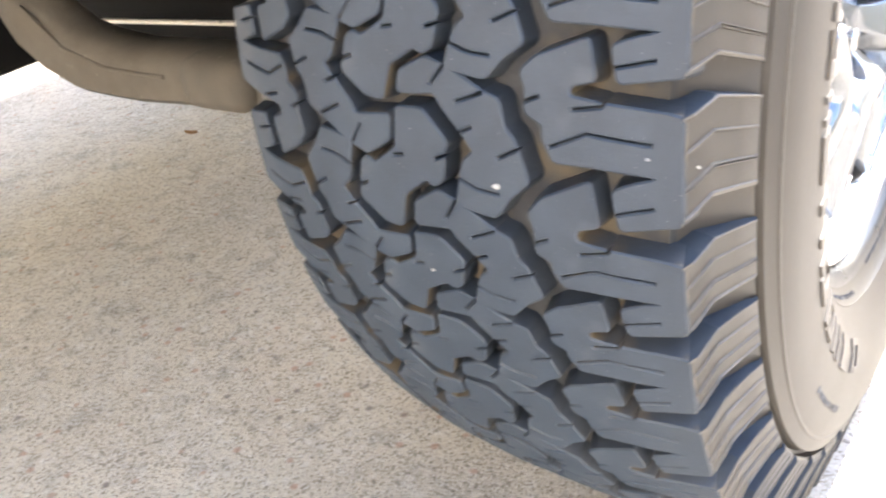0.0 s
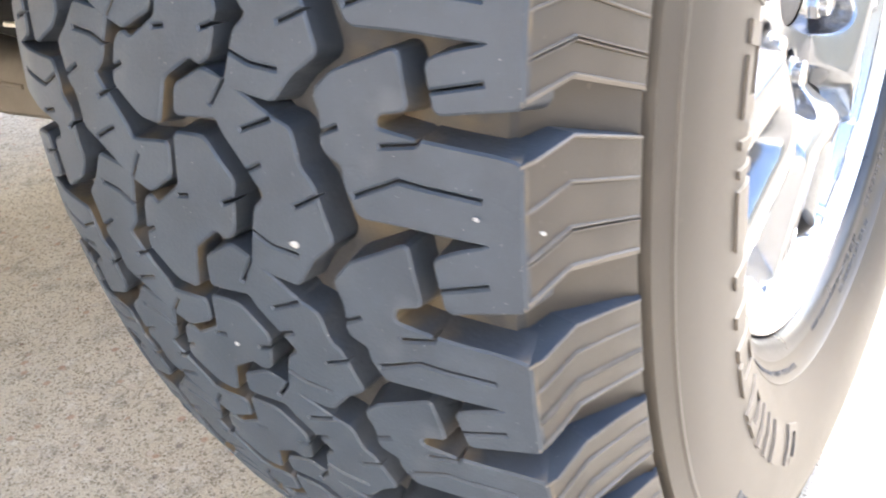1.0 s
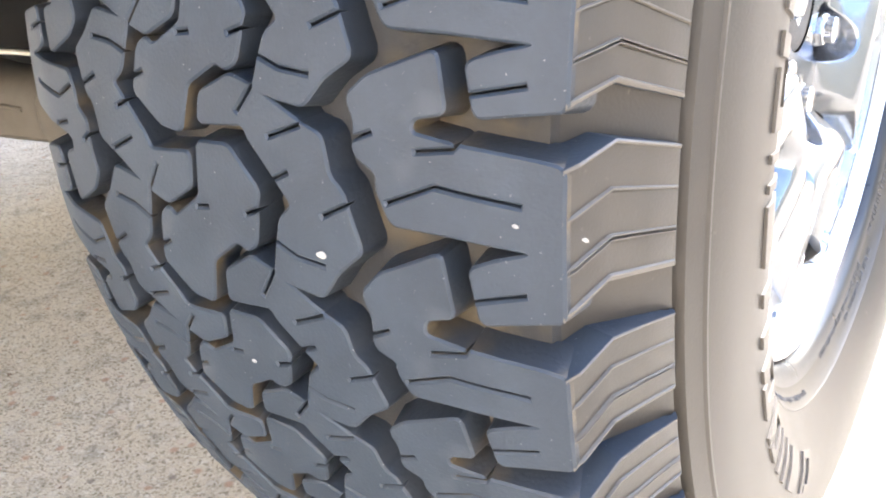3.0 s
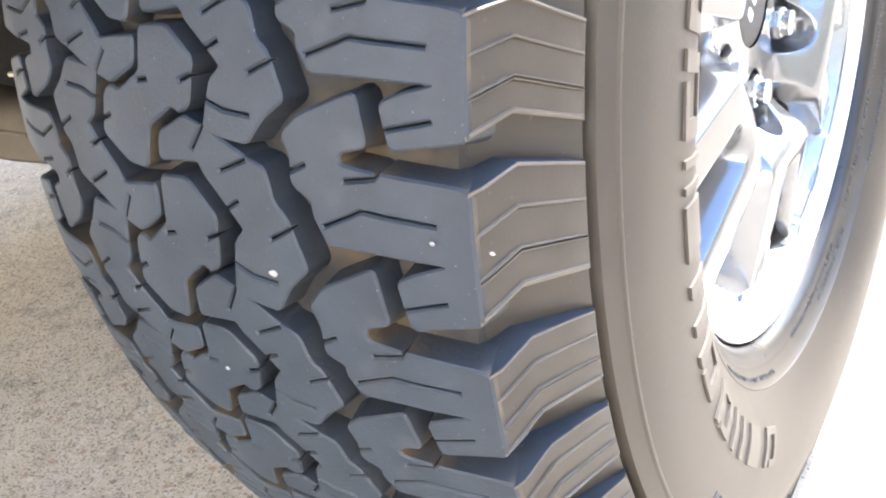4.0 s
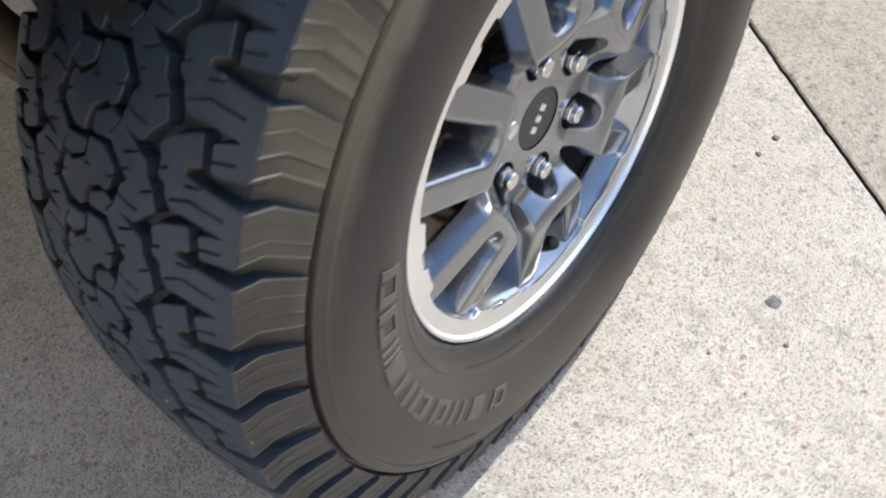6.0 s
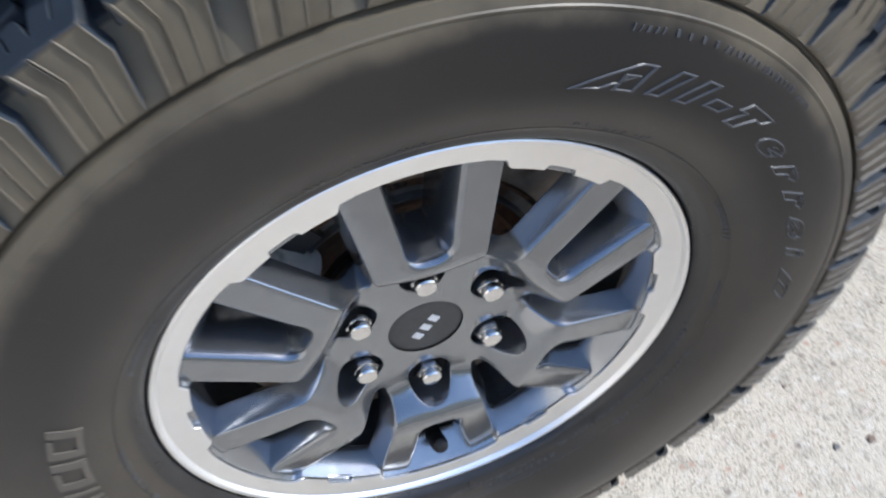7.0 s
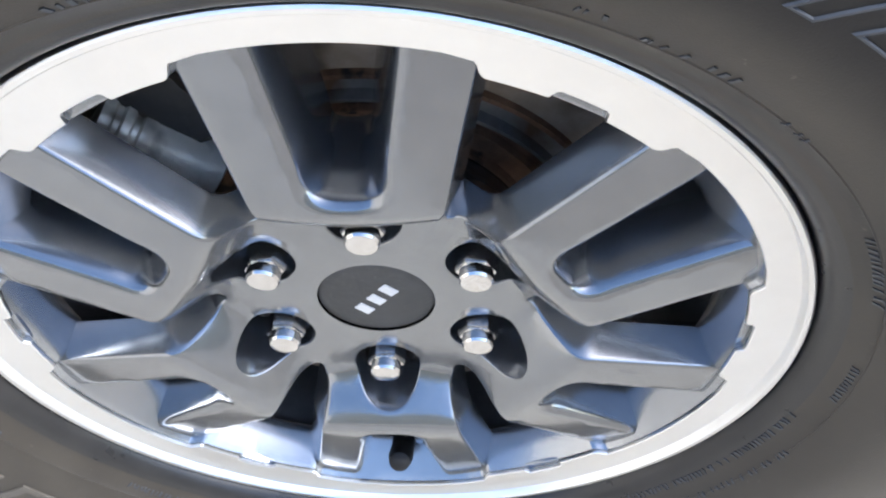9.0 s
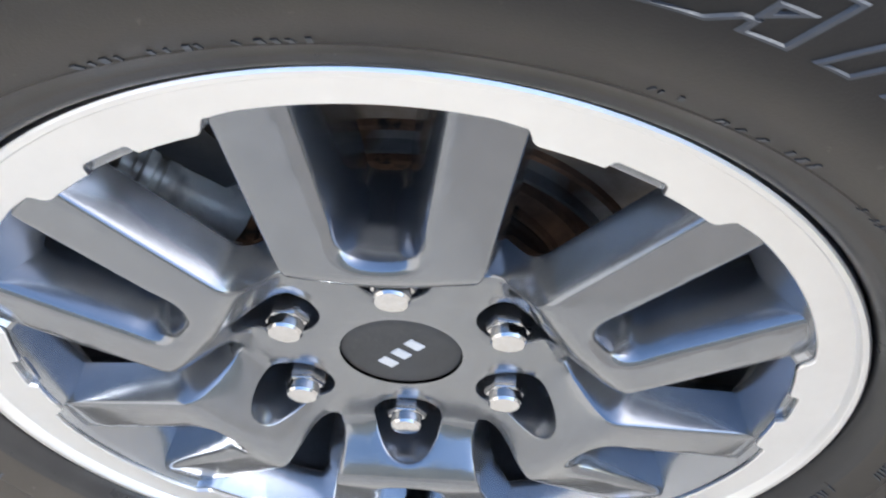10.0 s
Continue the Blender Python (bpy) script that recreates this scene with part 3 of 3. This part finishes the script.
def writing(letters, base, tall, shear):
    """Raised outlined letters bent along the sidewall; each with the angles at which it begins and ends, base the radius of their foot."""
    for ch, t0, t1 in letters:
        cu = bpy.data.curves.new("letter", "FONT")
        bold = 0.0036 if ch in "Al-T" else 0.0024
        cu.body, cu.size, cu.shear, cu.resolution_u = ch, 0.030, shear, 3
        cu.fill_mode, cu.offset, cu.bevel_depth, cu.bevel_resolution = "NONE", bold, 0.0011 if ch in "Al-T" else 0.0008, 1
        tmp = new("letter", cu)
        bpy.context.view_layer.update()
        me = bpy.data.meshes.new_from_object(tmp.evaluated_get(bpy.context.evaluated_depsgraph_get()))
        lo, hi = min(v.co.x for v in me.vertices), max(v.co.x for v in me.vertices)
        bm = bmesh.new()
        bm.from_mesh(me)
        for _ in range(3):
            bmesh.ops.triangulate(bm, faces=bm.faces)
            long = [e for e in bm.edges if e.calc_length() > 0.004]
            bmesh.ops.subdivide_edges(bm, edges=long, cuts=1)
        for v in bm.verts:
            x, y, z = v.co
            v.co = on_flank(t0 + (t1 - t0) * (x - lo) / (hi - lo), base + (y + bold) * tall / (0.0217 + 2 * bold), z * 1.1)
        bpy.data.objects.remove(tmp)
        bpy.data.meshes.remove(me)
        bpy.data.curves.remove(cu)
        part("letter", bm, LETTER, tyre, "raised black rubber letter")


writing((("A", 14.8, 25.8), ("l", 25.7, 31.7), ("l", 30.4, 36.3), ("-", 35.4, 40.2), ("T", 40.6, 48.4), ("e", 49.4, 56.0), ("r", 56.4, 63.2), ("r", 63.6, 70.4), ("a", 71.0, 78.4), ("i", 79.0, 83.4),
         ("n", 84.4, 93.6)), 0.3083, 0.0214, 0.65)
rng = random.Random(3)
bars = []
for a0, a1, kind in ((209.6, 214.8, 0), (218.6, 223.6, 1), (226.8, 232.0, 2), (234.4, 240.2, 0), (243.4, 250.6, 3), (253.2, 259.0, 2), (261.4, 266.6, 1), (267.6, 270.6, 4), (272.2, 279.2, 0), (280.6, 287.4, 3)):
    w, lo, hi = a1 - a0, 0.2868, 0.3118
    if kind == 1:
        bars.append((a0, a1, lo, hi, 0.9))
        continue
    bars.append((a0, a0 + w * 0.24, lo, hi, 0.9))
    bars.append((a0 + w * 0.76, a1, lo, hi, 0.9))
    if kind in (0, 3):
        bars.append((a0 + w * 0.24, a0 + w * 0.76, hi - 0.0045, hi, 0.15))
        bars.append((a0 + w * 0.24, a0 + w * 0.76, lo, lo + 0.0045, 0.15))
marks("raised_mark", bars, RIB, "dusty raised rubber mark", 0.0014)
bars = []
for a0, a1, r0, h, step in ((20, 52, 0.3495, 0.0055, 0.95), (-20, -9.5, 0.2650, 0.0050, 1.2), (-7, -2, 0.2655, 0.0050, 1.2), (20, 24, 0.2700, 0.0040, 0.8), (26, 29.8, 0.2655, 0.0045, 0.9),
                            (31.2, 34.4, 0.2660, 0.0055, 1.2), (41.8, 45.8, 0.2625, 0.0045, 1.0), (62, 74, 0.2600, 0.005, 1.0), (88, 97, 0.2595, 0.0045, 0.8), (103, 150, 0.2505, 0.0050, 0.85),
                            (110, 136, 0.2632, 0.0038, 0.95), (152, 171, 0.2565, 0.0035, 0.6), (157, 188, 0.2512, 0.0040, 0.55), (217, 233, 0.3360, 0.0055, 0.9),
                            (-66, -52, 0.2530, 0.0048, 1.0), (-110, -84, 0.2620, 0.004, 0.9), (200, 228, 0.2575, 0.0032, 0.7)):
    a = a0
    while a < a1:
        w = step * rng.uniform(0.18, 0.5)
        if rng.random() < 0.86:
            bars.append((a, a + w, r0 + rng.uniform(0, 0.0006), r0 + h * rng.uniform(0.75, 1.0), rng.uniform(-0.25, 0.3)))
        a += step * rng.uniform(0.8, 1.15)
marks("small_mark", bars, LETTER, "", 0.0007)

# rim
PHASE = -0.5


def ring_edge(th):
    """The inner radius of the bright ring, by the angle in degrees from a spoke's middle."""
    a = abs((th + 30) % 60 - 30)
    t = min(max((a - 16.4) / 1.9, 0), 1)
    out = 0.2058 + (0.2148 - 0.2058) * (1 - t * t * (3 - 2 * t))
    if a > 13:
        out -= 0.0012 * min((a - 13) / 3, 1) * (a < 18)
    notch = min(max((a - 26.1) / 0.5, 0), 1)
    return out + 0.0052 * notch


def bright_ring():
    bm = bmesh.new()
    cols = []
    n = 720
    for k in range(n):
        th = 360 * k / n
        ri = ring_edge(th)
        prof = [(ri + 0.0010, -0.008), (ri, 0.0152), (ri + 0.0002, 0.0170), (ri + 0.0008, 0.0176), (0.224, 0.0180), (0.2316, 0.0182), (0.2322, 0.0190), (0.2330, 0.0222), (0.2342, 0.0234),
                (0.2368, 0.0235), (0.2380, 0.0226), (0.2386, 0.0205), (0.2387, 0.0120), (0.2380, 0.0)]
        a = radians(th + PHASE)
        cols.append([bm.verts.new((x, r * math.sin(a), r * math.cos(a))) for r, x in prof])
    for k in range(n):
        a, b = cols[k], cols[(k + 1) % n]
        for i in range(len(prof) - 1):
            f = bm.faces.new((a[i], b[i], b[i + 1], a[i + 1]))
            f.material_index = 1 if i == 0 else 0
    return bm


rim = part("rim", bright_ring(), (MACHINED, BARREL), wheel, "bright machined aluminium outer rim ring", 32)


def rim_wall():
    """The painted wall inside the ring. It follows the ring's inner edge and falls back to an even round foot."""
    bm = bmesh.new()
    cols = []
    n = 720
    for k in range(n):
        th = 360 * k / n
        al = radians(th + PHASE)
        edge = min(ring_edge(th) - 0.2058, 0.009 if abs((th + 30) % 60 - 30) < 20 else 0.0)
        prof = [(0.2090 + edge, 0.0135), (0.2057 + edge, 0.0142), (0.2036 + edge * 0.9, 0.0105), (0.2010 + edge * 0.75, 0.0052), (0.1982 + edge * 0.5, -0.0008), (0.1957 + edge * 0.2, -0.0075), (0.1943, -0.0125), (0.1945, -0.0142), (0.1960, -0.0155)]
        cols.append([bm.verts.new((x, r * math.sin(al), r * math.cos(al))) for r, x in prof])
    for k in range(n):
        a, b = cols[k], cols[(k + 1) % n]
        for i in range(len(prof) - 1):
            bm.faces.new((a[i], b[i], b[i + 1], a[i + 1]))
    return bm


part("rim_wall", rim_wall(), BARREL, rim, "grey painted wall inside the ring", 40)
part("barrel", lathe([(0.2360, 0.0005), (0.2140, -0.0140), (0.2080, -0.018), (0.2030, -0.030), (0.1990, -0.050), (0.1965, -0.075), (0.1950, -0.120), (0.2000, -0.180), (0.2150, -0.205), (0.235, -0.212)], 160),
     INNER_SHADE, rim, "inner rim barrel with its shade painted in")

for k in range(6):
    bm = box(bmesh.new(), (0.009, 0.0275, 0.0088), Matrix.Translation((0.0092, 0, 0.2085)) @ Matrix.Rotation(radians(-8), 4, "Y"), 0.0014)
    bm.transform(spin(60 * k + 30 + PHASE))
    part("ring_pad", bm, PAINT, rim, "grey painted pad in the ring" if k == 0 else "")

FACE, HUB_X = 0.0238, -0.0065


def face_x(l, c):
    """The height of the wheel's face: a flat hub, a steep ramp, then the arm of the spoke, which falls away towards the rim."""
    top = 0.1115 + 0.05 * abs(l)
    foot = 0.0725 + 4.0 * l * l
    t = min(max((c - foot) / (top - foot), 0), 1)
    t = t * t * (3 - 2 * t)
    return HUB_X + (FACE - HUB_X) * t - 0.7 * l * l * t - 0.125 * max(c - 0.117, 0)


def ray_at(r, deg):
    return (r * math.sin(radians(deg)), r * math.cos(radians(deg)))


def oval(c0, rt, rr, n=32):
    out = []
    for i in range(n):
        a = 2 * math.pi * i / n
        out.append((rt * math.copysign(abs(math.sin(a)) ** 0.9, math.sin(a)) * (1 + 0.04 * math.cos(a)), c0 + rr * math.cos(a) * (1.06 if math.cos(a) > 0 else 0.85)))
    return out


def spoke_mesh():
    """One sixth of the wheel's face: a slice of the hub with its nut pocket and a broad arm that splits round a tapered slot."""
    half = [ray_at(0.0890, 30), ray_at(0.0897, 28.9), (0.0424, 0.0836), (0.0408, 0.0890), (0.0410, 0.0960), (0.0430, 0.1050), (0.0464, 0.116), (0.0550, 0.160), (0.0621, 0.195), (0.0662, 0.2075)]
    arc = [ray_at(0.2185, a) for a in (16, 14, 12, 10, 8.6)]
    slot = [(0.0300, 0.2060), (0.0198, 0.1430)] + [(0.0193 * math.cos(radians(a)) ** 0.75, 0.1375 - 0.0172 * math.sin(radians(a)) ** 0.85) for a in (4, 14, 24, 34, 44, 54, 64, 74, 83)]
    side = half + arc + slot
    outline = [ray_at(0.0345, a) for a in range(-30, 31, 5)] + side + [(-l, c) for l, c in side[::-1]]

    def place(l, c, d):
        return (face_x(l, c) - d, l, c)

    def plain(p):
        r = p.length
        return r < 0.0350 or (r < 0.0889 and abs(math.degrees(math.atan2(p[0], p[1]))) > 29.6)

    def hold(p, n):
        if abs(abs(math.degrees(math.atan2(p[0], p[1]))) - 30) < 0.15 and p.length < 0.0985:
            return p.normalized()
        return n

    pocket = [(-0.0010, 0), (-0.0005, 0.0002), (0.0, 0.0009), (0.0002, 0.0022), (0.0010, 0.012), (0.0016, 0.026), (0.0018, 0.036), (0.0018, 0.041)]
    trough = [(-0.0046, 0), (-0.0036, 0.0004), (-0.0018, 0.0014), (-0.0004, 0.0030), (0.0006, 0.0050), (0.0034, 0.0130), (0.0066, 0.0260), (0.0090, 0.0500)]
    flank_side = [(-0.0022, 0), (-0.0015, 0.0002), (-0.0006, 0.0008), (0.0, 0.0020), (0.0007, 0.0036), (0.0042, 0.0120), (0.0078, 0.0225), (-0.0040, 0.0340)]

    def rings(p):
        if p[1] < 0.1045 and abs(p[0]) < 0.030:
            return pocket
        return trough if p[1] > 0.113 and abs(p[0]) < 0.0345 else flank_side

    bm = prism(outline, [oval(0.0728, 0.0206, 0.0245)], 0.0046, rings, place, True, plain, 0.0055, hold)
    return mesh_of("spoke", bm, PAINT, 62)


spoke = spoke_mesh()
for k in range(6):
    ob = put_part("spoke", spoke, rim, "dark grey painted forked spoke" if k == 0 else "")
    ob.matrix_local = spin(60 * k + PHASE)
part("hub_back", lathe([(0.0, -0.0275), (0.084, -0.0275), (0.088, -0.040), (0.090, -0.075), (0.06, -0.075)], 64), PAINT, rim)


def nut_mesh():
    bm = lathe([(0.0, -0.0005), (0.0055, 0.0), (0.0085, -0.0008), (0.0096, -0.0022), (0.0097, -0.0085)], 28)
    hexa = lathe([(0.0094, -0.0070), (0.0112, -0.0082), (0.0120, -0.0098), (0.0120, -0.0380), (0.0140, -0.0400), (0.0150, -0.0430)], 6, 30)
    tmp = bpy.data.meshes.new("tmp")
    hexa.to_mesh(tmp)
    bm.from_mesh(tmp)
    bpy.data.meshes.remove(tmp)
    bm.transform(Matrix.Translation((0.006, 0, 0.0680)))
    return mesh_of("lug_nut", bm, CHROME, 28)


nut = nut_mesh()
for k in range(6):
    ob = put_part("lug_nut", nut, wheel, "chrome hexagonal wheel nut")
    ob.matrix_local = spin(60 * k + PHASE)

cap = part("centre_cap", lathe([(0.0, -0.0068), (0.028, -0.0071), (0.0330, -0.0076), (0.0342, -0.0084), (0.0345, -0.0100), (0.0345, -0.03)], 64), CAP, wheel, "textured dark round centre cap")
for i in range(3):
    d = -0.0105 + 0.0105 * i
    bm = box(bmesh.new(), (0.001, 0.0072, 0.0105), Matrix.Translation((-0.0068, d * 0.74, d * 0.92 - 0.0005)) @ Matrix.Rotation(radians(48), 4, "X"), 0.0006, 1)
    part("emblem_bar", bm, WHITE, cap, "small white raised bar")

bm = bmesh.new()
tube(bm, [(-0.036, 0, 0.2130), (-0.016, 0, 0.2020), (-0.004, 0, 0.1935), (0.002, 0, 0.1890), (0.003, 0, 0.1880), (0.010, 0, 0.1815), (0.0165, 0, 0.1760), (0.0175, 0, 0.1752)],
     [0.0100, 0.0095, 0.0085, 0.0075, 0.0088, 0.0090, 0.0075, 0.0050], 18)
bm.transform(spin(179.2))
part("valve_stem", bm, VALVE, wheel, "black rubber tyre valve stem")

# ---------------------------------------------------------------- brake behind the spokes
brake = thing("disc_brake", HUB, "rust-tinged iron brake disc behind the wheel spokes", "brake")
part("disc_face", lathe([(0.1385, -0.0520), (0.150, -0.0515), (0.170, -0.0515), (0.1735, -0.053), (0.175, -0.060), (0.165, -0.061)], 120), DISC, brake)
part("rust_edge", lathe([(0.1340, -0.0500), (0.1350, -0.0480), (0.1378, -0.0480), (0.1388, -0.0525)], 120), RUST, brake, "rusty ridge round the disc's wiped face")
part("disc_hat", lathe([(0.1190, -0.0500), (0.1200, -0.0470), (0.1222, -0.0468), (0.1232, -0.0540), (0.1342, -0.0560)], 120), STEEL, brake, "dull steel collar of the disc")
part("hub_plate", lathe([(0.0, -0.0560), (0.0880, -0.0560), (0.0895, -0.0530), (0.0915, -0.0530), (0.0930, -0.0575), (0.1030, -0.0575), (0.1040, -0.0545), (0.1065, -0.0545), (0.1080, -0.0600), (0.1195, -0.0600)], 96), RUST, brake)
part("disc_vent", lathe([(0.168, -0.060), (0.168, -0.072)], 120), RUST, brake)
part("disc_back", lathe([(0.165, -0.071), (0.175, -0.072), (0.175, -0.082), (0.09, -0.082)], 120), RUST, brake, "rusty back face of the disc")
# added to hide the deep barrel where only shade shows
part("added_shield", lathe([(0.150, -0.086), (0.186, -0.084), (0.1890, -0.076), (0.1900, -0.080), (0.187, -0.090), (0.150, -0.090)], 96), INNER_SHADE, brake, "dark steel shield added round the disc to hide the barrel")

caliper = thing("brake_caliper", HUB, "grey cast brake caliper over the disc", "caliper")
bm = lathe([(0.122, -0.0500), (0.128, -0.0440), (0.160, -0.0440), (0.180, -0.0470), (0.186, -0.058), (0.186, -0.098), (0.178, -0.108), (0.120, -0.108), (0.112, -0.095)], 30, -74, 40)
bmesh.ops.holes_fill(bm, edges=[e for e in bm.edges if e.is_boundary])
part("caliper_body", bm, INNER_SHADE, caliper, "dark caliper casting")


def housing(theta, x, r0, r1, radius, material, label):
    """A ribbed cylinder that points out from the hub."""
    th = radians(theta)
    out = Vector((0, math.sin(th), math.cos(th)))
    steps = [(0.0, 0.80), (0.02, 0.97), (0.34, 1.0), (0.58, 1.0), (0.60, 1.04), (0.68, 1.04), (0.70, 0.95), (0.74, 0.95), (0.76, 1.06), (0.82, 1.06), (0.84, 0.93),
             (0.88, 0.93), (0.90, 1.0), (0.98, 1.0), (1.0, 0.8)]
    bm = tube(bmesh.new(), [Vector((x, 0, 0)) + out * (r0 + (r1 - r0) * d) for d, _ in steps], [radius * w for _, w in steps], 28)
    part("piston_housing", bm, material, caliper, label, 30)


housing(-52, -0.047, 0.108, 0.180, 0.0190, CALIPER, "bright ribbed metal housing")
housing(31, -0.075, 0.120, 0.172, 0.0150, RUST, "rusty brown housing")

# ---------------------------------------------------------------- suspension and underbody
arm = thing("control_arm", (-0.60, -0.20, 0.30), "sand-coloured dusty steel suspension arm", "suspension arm")
bm = bmesh.new()
path = [(-0.36, -0.20, 0.362), (-0.485, -0.20, 0.358), (-0.61, -0.20, 0.353), (-0.66, -0.20, 0.356), (-0.70, -0.20, 0.362), (-0.744, -0.20, 0.384), (-0.778, -0.20, 0.418), (-0.798, -0.20, 0.47), (-0.808, -0.20, 0.58)]
tall = [0.026, 0.026, 0.028, 0.030, 0.034, 0.042, 0.057, 0.082, 0.09]
rings = []
for (x, y, z), h in zip(path, tall):
    ring = [(-0.030, -0.7), (-0.030, 0.55), (-0.018, 0.95), (0.018, 1.0), (0.030, 0.6), (0.030, -0.6), (0.016, -1.0), (-0.018, -1.0)]
    rings.append([bm.verts.new((x + 0.60, yy, z - 0.30 + h * zz)) for yy, zz in ring])
for a, b in zip(rings, rings[1:]):
    for i in range(8):
        bm.faces.new((a[i], a[(i + 1) % 8], b[(i + 1) % 8], b[i]))
bm.faces.new(rings[0][::-1])
bm.faces.new(rings[-1])
part("arm_beam", bm, DUST, arm, angle=50)
bm = box(bmesh.new(), (0.084, 0.060, 0.052), Matrix.Translation((0.124, -0.020, 0.062)), 0.024, 4)
part("bushing", bm, DUST, arm, angle=50)
bm = tube(bmesh.new(), [(-0.150, -0.0300, 0.118), (-0.100, -0.0302, 0.078), (-0.040, -0.0302, 0.062), (0.010, -0.0302, 0.060), (0.046, -0.0302, 0.060)], 0.0022, 8)
part("weld_seam", bm, DUST, arm)

truck = thing("truck_body", (-0.85, 1.0, 0.95), "dark underbody and painted flank of a parked truck", "truck")


def truck_box(name, lo, hi, material, bevel=0.03, label=""):
    size = [b - a for a, b in zip(lo, hi)]
    mid = Vector([(a + b) / 2 for a, b in zip(lo, hi)]) - Vector((-0.85, 1.0, 0.95))
    part(name, box(bmesh.new(), size, Matrix.Translation(mid), bevel, 4), material, truck, label)


# much of the body is unseen, added to shade the wheel and ground
truck_box("body_shell", (-1.61, 0.64, 1.05), (-0.22, 4.2, 1.72), BODY, 0.14, "dark painted body side")
truck_box("fender", (-1.98, -0.50, 1.05), (-0.03, 0.63, 1.72), BODY, 0.14, "dark painted fender over the wheel")
truck_box("nose", (-1.98, -1.10, 0.98), (-0.08, -0.51, 1.55), BODY, 0.16, "unseen dark body corner added to block skylight")
truck_box("bumper", (-1.50, -1.16, 0.56), (-0.60, -0.56, 1.00), BLACK, 0.06, "unseen black block added ahead of the wheel for shade")
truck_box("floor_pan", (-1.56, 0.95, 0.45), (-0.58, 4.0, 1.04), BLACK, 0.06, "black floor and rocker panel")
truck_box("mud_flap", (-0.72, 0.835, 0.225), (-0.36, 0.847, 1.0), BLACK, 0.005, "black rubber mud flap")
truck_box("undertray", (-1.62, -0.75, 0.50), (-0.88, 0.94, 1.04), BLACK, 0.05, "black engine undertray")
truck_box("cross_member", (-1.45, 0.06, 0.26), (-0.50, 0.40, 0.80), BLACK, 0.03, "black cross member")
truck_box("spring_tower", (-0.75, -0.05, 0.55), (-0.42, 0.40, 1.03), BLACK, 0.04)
bm = lathe([(0.545, -0.12), (0.545, 0.020), (0.552, 0.027), (0.57, 0.027), (0.62, 0.0), (0.64, -0.12)], 48, -47, 84)
bm.transform(Matrix.Translation(HUB - Vector((-0.85, 1.0, 0.95))))
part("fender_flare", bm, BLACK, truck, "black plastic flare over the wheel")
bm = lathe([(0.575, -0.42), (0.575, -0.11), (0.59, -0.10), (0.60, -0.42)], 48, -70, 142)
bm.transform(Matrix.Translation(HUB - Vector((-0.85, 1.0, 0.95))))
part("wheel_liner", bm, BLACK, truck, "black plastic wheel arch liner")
truck_box("bump_stop", (-0.96, -0.23, 0.325), (-0.86, -0.10, 0.70), BLACK, 0.02, "black rubber bump stop bracket")
bm = tube(bmesh.new(), [(-1.0, 0.035, 0.309), (-0.77, 0.035, 0.318), (-0.34, 0.035, 0.335)], 0.0035, 14)
rod = thing("tie_rod", (-0.6, 0.035, 0.32), "dull steel rod in the wheel arch", "rod")
bm.transform(Matrix.Translation((0.6, -0.035, -0.32)))
part("rod_bar", bm, CALIPER, rod)

# ---------------------------------------------------------------- small things on the ground
def pebble(x, y, size, material, name, label, flat=0.5):
    bm = bmesh.new()
    bmesh.ops.create_icosphere(bm, subdivisions=3, radius=size)
    for v in bm.verts:
        v.co *= 1 + 0.35 * noise.noise(v.co / size * 1.3 + Vector((x * 50, y * 50, 0)))
        v.co.z *= flat
    ob = new(name, mesh_of(name, bm, material, 60))
    ob.location = (x, y, size * flat * 0.5)
    return tagged(ob, label, name.split("_")[-1], group="pebbles on the slab" if name == "pebble" else "")


pebble(0.205, 0.268, 0.0105, GUM, "old_gum", "flat dark gum spot on the concrete", 0.12)
pebble(0.250, 0.211, 0.0038, STONE, "pebble", "small brown pebble on the concrete")
pebble(0.175, 0.141, 0.0030, STONE, "pebble", "small brown pebble on the concrete")
pebble(0.062, 0.568, 0.0060, STONE, "pebble", "reddish brown pebble beside the joint", 0.4)
pebble(0.057, 0.520, 0.0050, GUM, "pebble", "dark grey pebble on the concrete", 0.4)
bm = bmesh.new()
bmesh.ops.create_grid(bm, x_segments=8, y_segments=4, size=1)
for v in bm.verts:
    x, y = v.co.x, v.co.y
    v.co = (0.014 * x, 0.006 * y * (1 - x * x * 0.9), 0.003 + 0.004 * y * y + 0.003 * x * x)
bmesh.ops.solidify(bm, geom=bm.faces, thickness=0.0006)
leaf = new("leaf", mesh_of("leaf", bm, LEAF))
leaf.location, leaf.rotation_euler = (-1.208, 0.293, 0.0005), (0, 0, 0.3)
tagged(leaf, "curled dry brown leaf on the concrete", "leaf")

# loose grit scattered over the slab
rng = random.Random(11)
bm = bmesh.new()
for _ in range(260):
    x, y = rng.uniform(-1.6, 0.9), rng.uniform(-0.6, 1.6)
    if -0.34 < x < 0.10 and -0.16 < y < 0.16:
        continue
    size = rng.choice((0.0008, 0.001, 0.0012, 0.0016, 0.0024))
    m = Matrix.Translation((x, y, size * 0.25)) @ Matrix.Rotation(rng.uniform(0, 6.3), 4, "Z") @ Matrix.Diagonal((1.3, rng.uniform(0.7, 1.1), 0.6, 1))
    made = bmesh.ops.create_icosphere(bm, subdivisions=1, radius=size, matrix=m)["verts"]
    for v in made:
        v.co += Vector((rng.uniform(-1, 1), rng.uniform(-1, 1), 0)) * size * 0.25
tagged(new("grit", mesh_of("grit", bm, STONE, 60)), "fine brown grit scattered on the concrete", "grit", kind="stuff")
